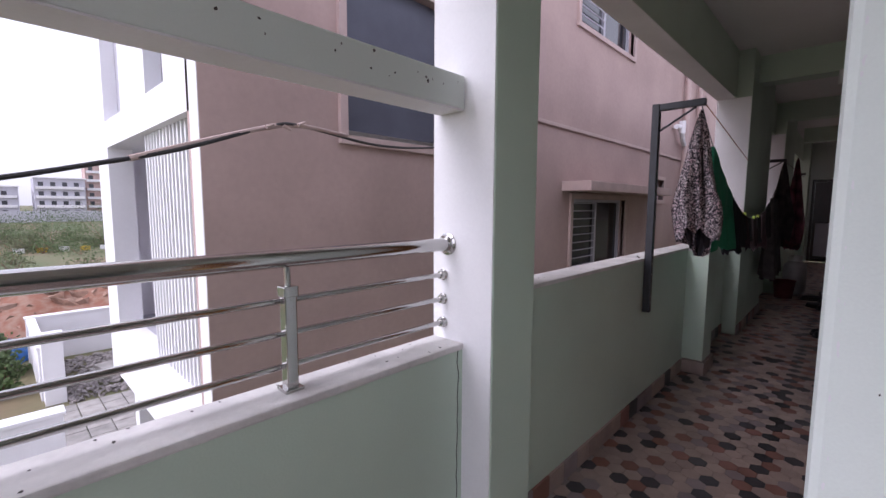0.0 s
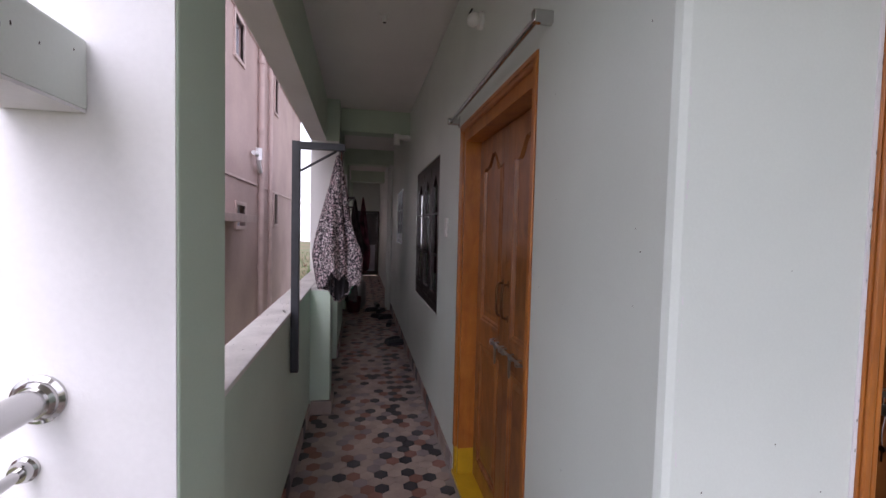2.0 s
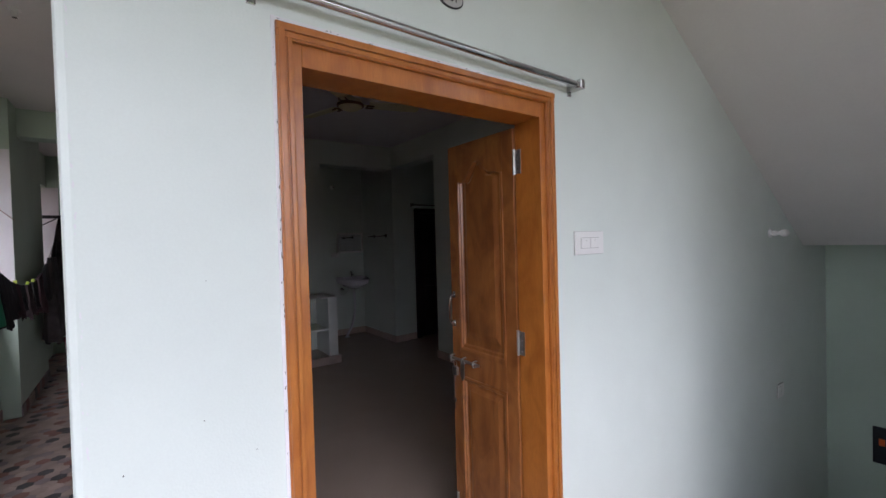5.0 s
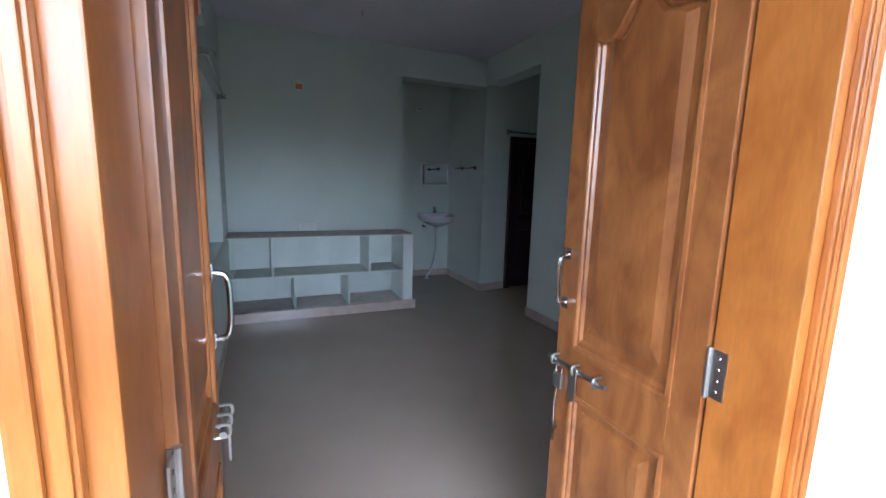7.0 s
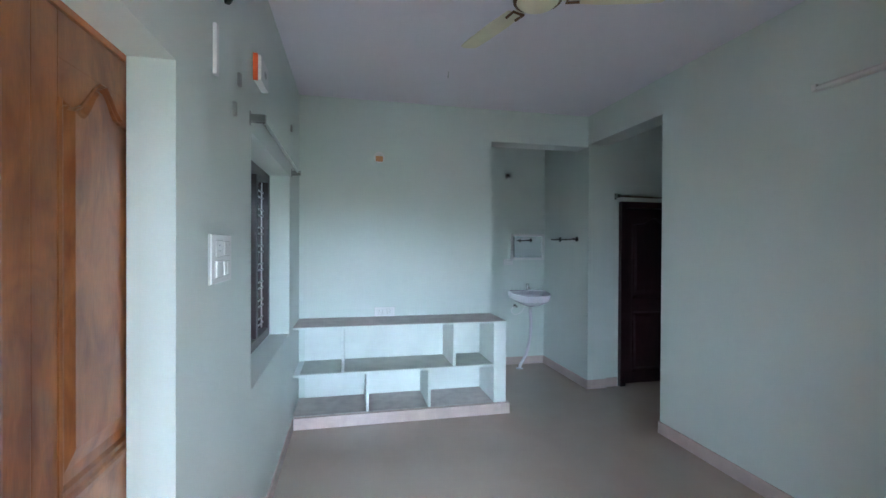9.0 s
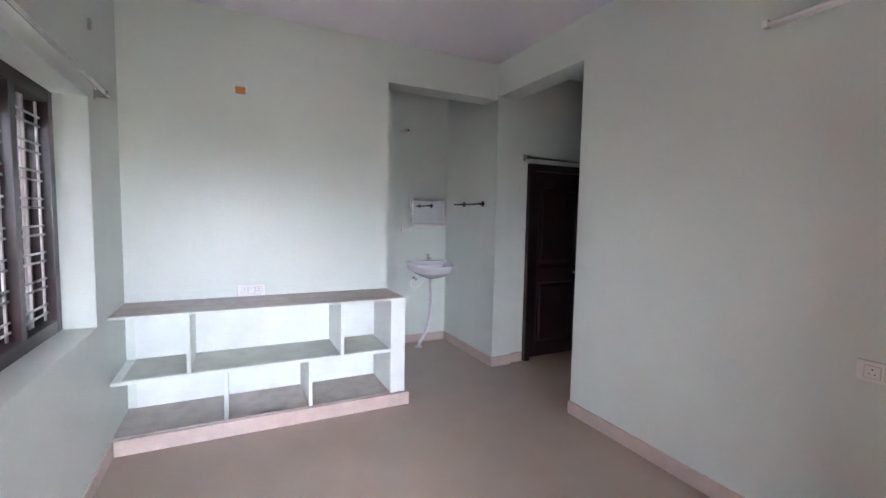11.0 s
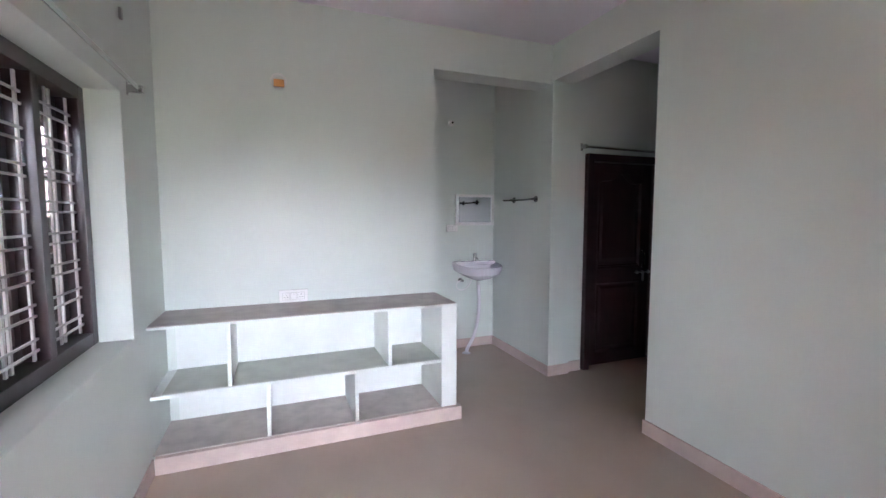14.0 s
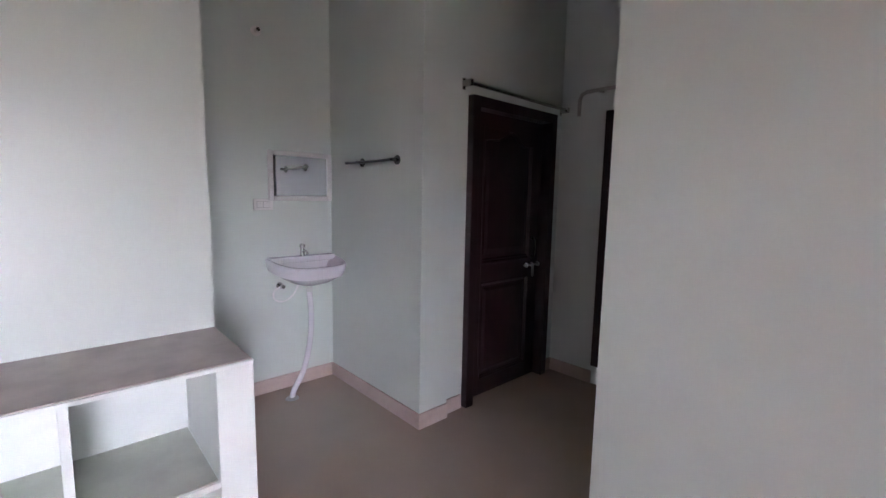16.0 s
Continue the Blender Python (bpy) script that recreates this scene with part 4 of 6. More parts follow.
def plate(name, label, category, m, w, h, mods, socket=False):
    """A switch plate: x across, y out of the wall, z up, centred."""
    t = thing(name, label, category, m)
    # slightly larger grey rim: the plate's edge shadow put in as colour
    part("shadow_edge", box(-w / 2 - 0.002, w / 2 + 0.002, 0, 0.005, -h / 2 - 0.002, h / 2 + 0.002, 0.001), SEAM_SHADOW, t)
    part("plate", box(-w / 2, w / 2, 0.005, 0.011, -h / 2, h / 2, 0.002), PLASTIC, t)
    for x0, x1, z0, z1, kind in mods:
        o = part("rocker" if kind == "r" else "socket", box(x0, x1, 0.011, 0.016 if kind == "r" else 0.0135, z0, z1, 0.0015), PLASTIC, t)
        part("seam", box(x0 - 0.0025, x1 + 0.0025, 0.0108, 0.0116, z0 - 0.0025, z1 + 0.0025), SEAM_SHADOW, o)
        if kind == "s":
            for dx, dz, r in ((0, 0.011, 0.0035), (-0.009, -0.008, 0.0028), (0.009, -0.008, 0.0028)):
                part("socket_hole", lathe([(r, 0.0), (r * 0.9, 0.0008)], at((x0 + x1) / 2 + dx, 0.0135, (z0 + z1) / 2 + dz, Euler((radians(-90), 0, 0)).to_matrix().to_4x4()), 8), CABLE, o)
        else:
            part("rocker_mark", box((x0 + x1) / 2 - 0.003, (x0 + x1) / 2 + 0.003, 0.016, 0.0164, z1 - 0.012, z1 - 0.009), BRUSHED, o)
    return t


NX, PX, PY, NY = pose(0, 0, 0, 0, 0, 90), pose(0, 0, 0, 0, 0, -90), Matrix(), pose(0, 0, 0, 0, 0, 180)
plate("bell_switch", "white plastic door bell switch beside the entrance", "switch", at(XW, -0.735, 1.54) @ NX, 0.20, 0.10, [(-0.06, 0.0, -0.022, 0.022, "r"), (0.004, 0.064, -0.022, 0.022, "r")])
plate("bell_switch", "white plastic bell switch beside the corridor door", "switch", at(4.03, YO, 1.565) @ PY, 0.085, 0.13, [(-0.02, 0.02, -0.045, 0.0, "r")])
plate("switchboard", "white plastic switchboard with rockers and sockets", "switch", at(3.83, YI - 0.004, 1.535) @ NY, 0.25, 0.175, [(-0.095, -0.055, 0.012, 0.062, "r"), (-0.05, -0.01, 0.012, 0.062, "r"), (0.0, 0.085, 0.008, 0.066, "s"), (-0.095, -0.055, -0.062, -0.012, "r"), (-0.05, -0.01, -0.062, -0.012, "r"), (0.0, 0.085, -0.066, -0.008, "r")])
plate("wall_socket", "white plastic double socket above the shelf unit", "socket", at(XB, -0.105, 0.922) @ NX, 0.20, 0.09, [(-0.075, -0.03, -0.025, 0.025, "s"), (-0.02, 0.02, -0.025, 0.025, "r"), (0.03, 0.075, -0.025, 0.025, "s")])
plate("wall_socket", "white plastic double socket low on the side wall", "socket", at(3.465, YR, 0.92) @ PY, 0.225, 0.085, [(-0.085, -0.035, -0.025, 0.025, "s"), (-0.02, 0.02, -0.025, 0.025, "r"), (0.035, 0.085, -0.025, 0.025, "s")])
plate("light_switch", "white plastic switch beside the mirror", "switch", at(XA, -1.83, 1.372) @ NX, 0.13, 0.075, [(-0.04, 0.0, -0.02, 0.02, "r"), (0.004, 0.044, -0.02, 0.02, "r")])
plate("wall_socket", "white plastic socket in the stairwell", "socket", at(XW, -3.1, 0.34) @ NX, 0.12, 0.10, [(-0.03, 0.03, -0.03, 0.03, "s")])

SATIN = mat("satin_silver_paint", (0.55, 0.55, 0.54), 0.4, metal=0.3, var=0.05, bump=0.0)
num = thing("number_plate", "oval steel door number plate reading 101", "sign", at(XW, 0.005, 2.40) @ NX)
part("plate", lathe([(0.053, 0), (0.053, 0.004), (0.049, 0.006)], Matrix.Diagonal((1, 1, 0.62, 1)) @ Euler((radians(-90), 0, 0)).to_matrix().to_4x4(), 36), CABLE, num, "black rim", True)
part("face", lathe([(0.048, 0.0061), (0.046, 0.0075)], Matrix.Diagonal((1, 1, 0.60, 1)) @ Euler((radians(-90), 0, 0)).to_matrix().to_4x4(), 36), SATIN, num, "satin silver face")
txt = bpy.data.curves.new("digits", "FONT")
txt.body, txt.size, txt.align_x, txt.align_y, txt.extrude = "101", 0.036, "CENTER", "CENTER", 0.001
to = new("digits_src", txt)
me = bpy.data.meshes.new_from_object(to)
bpy.data.objects.remove(to)
me.materials.append(CABLE)
dg = new("digits", me)
dg.parent, dg.matrix_local = num, at(0, 0.0085, 0) @ pose(0, 0, 0, 90, 0, 180)


def cctv(m, label):
    t = thing("dome_camera", label, "camera", m)
    part("base", lathe([(0.045, 0), (0.045, 0.018), (0.03, 0.026)], None, 24), PLASTIC, t, "", True)
    part("eyeball", lathe([(0.002, 0.0), (0.022, 0.006), (0.034, 0.02), (0.037, 0.036), (0.032, 0.055), (0.02, 0.066), (0.002, 0.07)], at(0, 0, 0.012), 24), PLASTIC, t, "", True)
    part("lens", lathe([(0.023, 0.076), (0.020, 0.085), (0.002, 0.087)], Euler((radians(28), 0, 0)).to_matrix().to_4x4() @ at(0, 0, -0.006), 18), DARKGLASS, t, "black lens", True)


cctv(at(XW, -0.03, 2.585) @ pose(0, 0, 0, 0, -90, 0), "white dome security camera above the entrance door")
cctv(at(3.23, YO, 2.63) @ pose(0, 0, 0, -90, 0, 0), "white dome security camera above the corridor door")
cctv(at(3.70, YI - 0.004, 2.47) @ pose(0, 0, 0, 90, 0, 0), "white dome security camera inside the room")


def bulb_holder(m, label, bulb=False):
    t = thing("bulb_holder", label, "lamp", m)
    part("base", lathe([(0.032, 0), (0.032, 0.01), (0.02, 0.016)], None, 18), PLASTIC, t, "", True)
    part("socket", lathe([(0.017, 0.016), (0.019, 0.03), (0.019, 0.05), (0.014, 0.052)], None, 16), PLASTIC, t, "", True)
    part("socket_mouth", lathe([(0.013, 0.0521), (0.005, 0.0525)], None, 14), CABLE, t)
    if bulb:
        part("bulb", lathe([(0.012, 0.05), (0.018, 0.065), (0.028, 0.085), (0.026, 0.105), (0.012, 0.118), (0.002, 0.12)], None, 18), PLASTIC, t, "unlit white bulb", True)


bulb_holder(at(XW, -2.93, 1.555) @ pose(0, 0, 0, 0, -90, 0), "white wall bulb holder with unlit bulb in the stairwell", True)
bulb_holder(at(4.1, 1.455, ZO) @ pose(0, 0, 0, 180, 0, 0), "empty white bulb holder on the corridor ceiling")
bulb_holder(at(XA, -1.815, 2.515) @ pose(0, 0, 0, 0, -90, 0), "empty bulb holder on the alcove wall")
hole = thing("junction_box", "open round junction box with orange terminal block", "junction box", at(XB, -0.045, 2.465))
part("ring", lathe([(0.056, 0), (0.056, 0.006), (0.044, 0.008), (0.043, 0.001)], Euler((0, radians(-90), 0)).to_matrix().to_4x4(), 24), PLASTIC, hole, "", True)
part("terminal", box(-0.018, -0.002, -0.036, 0.034, -0.042, 0.010, 0.004), mat("orange_plastic", (0.55, 0.25, 0.07), 0.4, var=0.05, bump=0.0), hole, "orange block")
ORANGE = mat("orange_red_plastic", (0.80, 0.13, 0.03), 0.35, var=0.04, bump=0.0)
em = thing("emergency_light", "white and orange wall emergency light unit", "light", at(4.50, YI - 0.004, 2.475))
part("body", box(-0.10, 0.10, -0.038, 0, -0.06, 0.065, 0.005), PLASTIC, em)
part("side_band", box(-0.112, -0.10, -0.024, 0, -0.065, 0.07, 0.004), ORANGE, em, "orange band")
part("button", box(-0.02, 0.02, -0.042, -0.038, -0.015, 0.015, 0.003), BRUSHED, em)
for x, z in ((4.1, 2.30), (5.80, 2.54), (4.02, 2.15)):
    h = thing("wall_hook", "small dark wall plug with cable end", "hook", at(x, YI - 0.004, z))
    part("plug", box(-0.014, 0.014, -0.014, 0, -0.028, 0.028, 0.003), BRUSHED, h)
lt = thing("batten", "white cable trunking strip on the wall", "trunking", at(3.76, YI - 0.004, 2.28))
part("strip", box(-0.014, 0.014, -0.014, 0, -0.09, 0.09, 0.003), PLASTIC, lt)
tl = thing("tube_light", "unlit white tube light batten on the side wall", "light", at(3.45, YR, 2.485))
part("batten", box(-0.60, 0.575, 0.0, 0.03, -0.016, 0.016, 0.004), PLASTIC, tl)
part("tube", tube([(-0.575, 0.045, -0.006), (0.55, 0.045, -0.006)], 0.013, 14), PLASTIC, tl, "", True)
for x in (-0.59, 0.555):
    part("end_cap", box(x - 0.012, x + 0.012, 0.03, 0.062, -0.022, 0.014, 0.003), PLASTIC, tl)
part("feed_box", lathe([(0.034, 0), (0.034, 0.02), (0.028, 0.024)], at(0.0, 0, 0.062, Euler((radians(-90), 0, 0)).to_matrix().to_4x4()), 20), PLASTIC, tl, "round feed box", True)
cr = thing("ceiling_rose", "round white ceiling cover plate", "cover", at(3.66, -0.61, ZC))
part("cover", lathe([(0.045, -0.001), (0.043, -0.006), (0.002, -0.008)], None, 24), CEIL_IN, cr, "", True)
hk = thing("ceiling_hook", "small dark ceiling hook", "hook", at(5.58, -0.555, ZC))
part("hook", tube(curve([(0, 0, 0), (0, 0, -0.03), (0.012, 0, -0.045), (0.02, 0, -0.03)], 5), 0.003, 8), BRUSHED, hk, "", True)
lp = thing("lift_panel", "black lift call panel with red display", "panel", at(1.35, -4.33, -0.33))
part("plate", box(-0.06, 0.06, 0, 0.015, -0.16, 0.16, 0.004), BLACK, lp)
part("display", box(-0.02, 0.02, 0.015, 0.017, 0.0, 0.06), ORANGE, lp, "red digit display")

# ---- landing railing and cable ----
rail = thing("railing", "polished steel railing with four bars on the parapet", "railing")
part("handrail", tube([(XL, 2.128, 1.245), (1.871, 2.128, 1.245)], 0.025, 20), STEEL, rail, "thick round handrail", True)
for z in (1.125, 1.030, 0.937):
    part("bar", tube([(XL, 2.15, z), (1.871, 2.15, z)], 0.0095, 12), STEEL, rail, "", True)
for z, y, r in ((1.245, 2.128, 0.042), (1.125, 2.15, 0.022), (1.030, 2.15, 0.022), (0.937, 2.15, 0.022)):
    part("flange", lathe([(r, 0), (r, 0.006), (r * 0.82, 0.010), (r * 0.8, 0.016), (r * 0.66, 0.022)], at(1.871, y, z, Euler((0, radians(-90), 0)).to_matrix().to_4x4()), 24), STEEL, rail, "", True)
for x in (1.22, -0.3):
    p = part("post", box(x - 0.017, x + 0.017, 2.106, 2.14, 0.875, 1.165, 0.003), STEEL, rail, "square steel post")
    part("post_foot", box(x - 0.028, x + 0.028, 2.096, 2.15, 0.875, 0.885, 0.003), STEEL, p)
    part("post_neck", tube([(x, 2.123, 1.165), (x, 2.126, 1.222)], 0.009, 10), STEEL, p, "", True)
    part("post_cap", box(x - 0.021, x + 0.021, 2.102, 2.144, 1.14, 1.17, 0.003), STEEL, p)

wire = thing("service_cable", "black overhead cable with a tied joint across the facade", "cable")
part("cable", tube(curve([(-1.6, 2.7, 1.25), (0.2, 2.72, 1.38), (1.0, 2.75, 1.54), (1.5, 2.85, 1.715), (1.7, 2.9, 1.755), (2.35, 3.2, 1.765), (3.1, 3.55, 1.85), (3.9, 3.84, 1.98)], 10), 0.008, 8), CABLE, wire, "", True)
part("tape_wrap", tube(curve([(1.0, 2.75, 1.54), (1.5, 2.85, 1.715), (1.7, 2.9, 1.755), (2.05, 3.05, 1.768)], 8), 0.0105, 8), PINK_TRIM, wire, "pale tape round the cable", True)
for cx, cy, cz, dz in ((1.5, 2.845, 1.717, 0.016), (1.59, 2.87, 1.737, -0.014), (1.67, 2.89, 1.752, 0.018)):
    part("tie", tube([(cx, cy - 0.012, cz), (cx + 0.035, cy - 0.014, cz + dz)], [0.009, 0.005], 8), PINK_TRIM, wire, "loose end of tape", True)

# ---- clothes line ----


def line_bracket(x, label):
    t = thing("clothes_bracket", label, "bracket", at(x, 0, 0))
    part("upright", box(-0.022, 0.022, YPAR - 0.048, YPAR - 0.004, 0.695, 2.037, 0.003), BLACK, t)
    part("arm", box(-0.02, 0.02, YPAR - 0.30, YPAR - 0.048, 1.994, 2.034, 0.003), BLACK, t)
    part("brace", tube([(0, YPAR - 0.05, 1.87), (0, YPAR - 0.25, 1.992)], 0.007, 8), BLACK, t, "", True)
    for z in (0.76, 0.80, 0.95, 1.02):
        part("bolt_hole", lathe([(0.006, 0), (0.005, 0.002)], at(0, YPAR - 0.048, z, Euler((radians(90), 0, 0)).to_matrix().to_4x4()), 8), BRUSHED, t)
    part("fixing_bolt", tube([(0, YPAR - 0.004, 1.02), (-0.06, YPAR + 0.03, 1.07)], 0.005, 8), BRUSHED, t)


line_bracket(3.645, "black steel clothes line bracket on the parapet")
line_bracket(8.0, "black steel clothes line bracket further down the corridor")
line_bracket(11.2, "black steel clothes line bracket near the corridor end")
LY = YPAR - 0.28
ln = thing("clothes_line", "thin sagging clothes line between steel brackets", "clothes line")


def sag(x, x0=3.645, x1=8.0, z=1.99, d=0.71):
    u = (x - x0) / (x1 - x0)
    return z - d * 4 * u * (1 - u)


part("line", tube([(3.645 + 4.355 * k / 30, LY, sag(3.645 + 4.355 * k / 30)) for k in range(31)], 0.003, 6), CABLE, ln)
part("upper_line", tube([(3.645, LY, 2.028), (6.2, 1.845, 1.88)], 0.003, 6), mat("orange_cord", (0.35, 0.12, 0.05), 0.7, var=0.1, bump=0), ln, "orange cord")
part("far_line", tube([(8.0, LY, 2.0), (11.2, LY, 1.96)], 0.003, 6), CABLE, ln)


def pattern_cloth():
    m = bpy.data.materials.new("black_and_cream_print")
    m.use_nodes = True
    n, l = m.node_tree.nodes, m.node_tree.links
    b = n["Principled BSDF"]
    tc = n.new("ShaderNodeTexCoord")
    v = n.new("ShaderNodeTexVoronoi")
    v.feature = "DISTANCE_TO_EDGE"
    v.inputs["Scale"].default_value = 56
    nz = n.new("ShaderNodeTexNoise")
    nz.inputs["Scale"].default_value = 60
    mx = n.new("ShaderNodeMix")
    mx.data_type = "VECTOR"
    mx.inputs["Factor"].default_value = 0.045
    geo = n.new("ShaderNodeNewGeometry")
    l.new(geo.outputs["Position"], nz.inputs["Vector"])
    l.new(geo.outputs["Position"], mx.inputs["A"])
    l.new(nz.outputs["Color"], mx.inputs["B"])
    l.new(mx.outputs["Result"], v.inputs["Vector"])
    r = n.new("ShaderNodeMapRange")
    r.inputs["From Min"].default_value, r.inputs["From Max"].default_value = 0.12, 0.17
    l.new(v.outputs["Distance"], r.inputs["Value"])
    v2 = n.new("ShaderNodeTexVoronoi")
    v2.inputs["Scale"].default_value = 56
    l.new(mx.outputs["Result"], v2.inputs["Vector"])
    cm = n.new("ShaderNodeMix")
    cm.data_type = "RGBA"
    cm.inputs["A"].default_value, cm.inputs["B"].default_value = (0.80, 0.75, 0.76, 1), (0.56, 0.38, 0.42, 1)
    l.new(v2.outputs["Color"], cm.inputs["Factor"])
    mc = n.new("ShaderNodeMix")
    mc.data_type = "RGBA"
    mc.inputs["A"].default_value = (0.022, 0.017, 0.026, 1)
    l.new(r.outputs[0], mc.inputs["Factor"])
    l.new(cm.outputs["Result"], mc.inputs["B"])
    l.new(mc.outputs["Result"], b.inputs["Base Color"])
    b.inputs["Roughness"].default_value = 0.85
    return m


PRINT = pattern_cloth()
LIME = mat("lime_plastic", (0.45, 0.55, 0.05), 0.4, var=0.05, bump=0)


def cloth(name, label, x0, x1, top, bottom, material, depth=0.05, folds=5, ragged=0.04, group="", pinch=1.0, seed=0, y=None):
    """A hanging cloth folded over the line: two layers with folds that deepen downwards; pinch narrows the top."""
    t = thing(name, label, "laundry", None, group)
    bm = bmesh.new()
    nu, nv = 40, 26
    yy = LY if y is None else y
    grid = []
    for layer in (-1, 1):
        rows = []
        for j in range(nv + 1):
            v = j / nv
            row = []
            for i in range(nu + 1):
                u = i / nu
                wf = pinch + (1 - pinch) * min(1.0, v * 1.35) ** 0.75
                if pinch < 1 and v > 0.75:
                    wf *= 1 - 0.35 * ((v - 0.75) / 0.25) ** 2
                x = (x0 + x1) / 2 + (u - 0.5) * (x1 - x0) * wf
                zt = top(x) if callable(top) else top
                nzv = noise.noise(Vector((u * 3 + seed, v * 2, layer * 3.1)))
                z = zt + (bottom - zt) * v + (ragged * noise.noise(Vector((u * 5 + seed, 7.7, layer))) * v)
                dd = depth * (0.12 + 0.88 * v) if pinch == 1 else depth * min(1.0, v * 1.6 + 0.05)
                f = math.sin(u * folds * math.pi * 2 + seed + 2 * nzv)
                arc = math.sqrt(max(0.0, 1 - (2 * u - 1) ** 2)) if pinch < 1 else 1.0
                row.append(bm.verts.new((x, yy + layer * (0.008 + dd * arc * 0.75) + dd * 0.4 * f + 0.02 * nzv * v, z)))
            rows.append(row)
        grid.append(rows)
        for a, b in zip(rows, rows[1:]):
            for i in range(nu):
                bm.faces.new((a[i], a[i + 1], b[i + 1], b[i]))
    for i in range(nu):
        bm.faces.new((grid[0][0][i], grid[0][0][i + 1], grid[1][0][i + 1], grid[1][0][i]))
    for j in range(nv):
        for s in (0, nu):
            bm.faces.new((grid[0][j][s], grid[0][j + 1][s], grid[1][j + 1][s], grid[1][j][s]))
    part("fabric", bm, material, t, "", True)
    return t


def bundle(name, label, x, y, top, bottom, rx, ry, material, seed, slant=0.0, hem=None):
    """A garment gathered at one point: a flaring sheet closed round an axis, with folds and a ragged slanted hem."""
    t = thing(name, label, "laundry")
    for piece, q, s0 in (("fabric", 1.0, seed), ("inner_fold", 0.62, seed + 9)):
        bm = bmesh.new()
        nu, nv, rows = 72, 34, []
        for j in range(nv + 1):
            v, row = j / nv, []
            for i in range(nu):
                a = 6.2832 * i / nu
                c, s = math.cos(a), math.sin(a)
                p = Vector((c * 1.1 + s0, s * 1.1, v * 1.6))
                fold = 0.22 * math.sin(4 * a + s0 + 1.4 * v) + 0.13 * math.sin(9 * a + 2 * s0 - 3 * v) + 0.45 * noise.noise(p)
                r = (0.07 + 0.93 * min(1.0, v / 0.72) ** 0.8) * (1 - 0.16 * max(0.0, (v - 0.72) / 0.28) ** 1.6) * (1 + fold * min(1.0, 0.25 + v)) * q
                hemz = bottom + (0.05 if q < 1 else 0.0) - slant * c + 0.05 * noise.noise(Vector((c * 2, s * 2, s0))) - (0.045 if q < 1 else 0)
                row.append(bm.verts.new((x + rx * r * c + 0.05 * v * v, y + ry * r * s, top + (hemz - top) * v + 0.012 * noise.noise(Vector((c * 4, s * 4, v * 9 + s0))))))
            rows.append(row)
        for a_, b_ in zip(rows, rows[1:]):
            for i in range(nu):
                bm.faces.new((a_[i], a_[(i + 1) % nu], b_[(i + 1) % nu], b_[i]))
        bm.faces.new(rows[0])
        part(piece, bm, material if q == 1 else (hem or material), t, "" if q == 1 else "lining showing under the hem", True)
    return t


def fabric(name, c, var=0.15):
    return mat(name, c, 0.9, var=var, scale=9, fine=400, bump=0.2)


bundle("patterned_garment", "black and cream printed garment bunched on the clothes bracket", 3.76, 1.735, 1.985, 1.17, 0.175, 0.11, PRINT, 1.3, 0.09, fabric("dark_lining", (0.03, 0.024, 0.03)))
cloth("green_garment", "dark green cloth hanging from the clothes line", 3.98, 4.72, sag, 1.10, fabric("green_cotton", (0.018, 0.20, 0.105)), 0.05, 3, 0.05, "laundry", 1.0, 2.0)
cloth("black_garment", "black cloth hanging from the clothes line", 4.70, 5.06, sag, 1.06, fabric("black_cotton", (0.012, 0.011, 0.014)), 0.05, 4, 0.08, "laundry", 1.0, 4.0)
for i, (x, w, b) in enumerate(((5.12, 0.14, 1.12), (5.28, 0.16, 1.05), (5.46, 0.15, 1.1), (5.72, 0.18, 1.0), (6.0, 0.2, 1.02), (6.3, 0.22, 0.95), (6.65, 0.2, 1.05))):
    cloth("small_garment", "small dark garment pegged on the clothes line", x, x + w, sag, b, fabric("dark_garment_%s" % "abcdefg"[i], ((0.018, 0.016, 0.02), (0.05, 0.022, 0.03), (0.02, 0.02, 0.025), (0.04, 0.025, 0.028), (0.015, 0.014, 0.018), (0.06, 0.03, 0.035), (0.02, 0.018, 0.02))[i]), 0.03, 2, 0.05, "laundry", 1.0, i * 1.7)
    for q in ((0.3,) if i in (1, 3, 4) else ()):
        pg = thing("clothes_peg", "yellow green plastic clothes peg", "peg", at(x + w * q, LY, sag(x + w * q)) @ pose(0, 0, 0, 25 - 22 * (i % 3)), "clothes pegs")
        part("peg", box(-0.006, 0.006, -0.012, 0.012, -0.028, 0.028, 0.003), LIME, pg)
bundle("red_garment", "dark red printed garment hanging by the far bracket", 7.82, 1.56, 2.02, 0.88, 0.2, 0.10, fabric("maroon_print", (0.15, 0.03, 0.05), 0.5), 3.0, 0.05)
bundle("brown_garment", "dark brown garment hanging by the far bracket", 7.70, 1.68, 1.98, 0.95, 0.2, 0.11, fabric("brown_print", (0.055, 0.035, 0.035), 0.5), 7.0, 0.08)
cloth("grey_garment", "grey brown cloth hanging low by the far bracket", 7.0, 7.6, 1.5, 0.55, fabric("grey_brown_cloth", (0.07, 0.055, 0.055), 0.4), 0.07, 4, 0.06, "laundry", 1.0, 5.0)

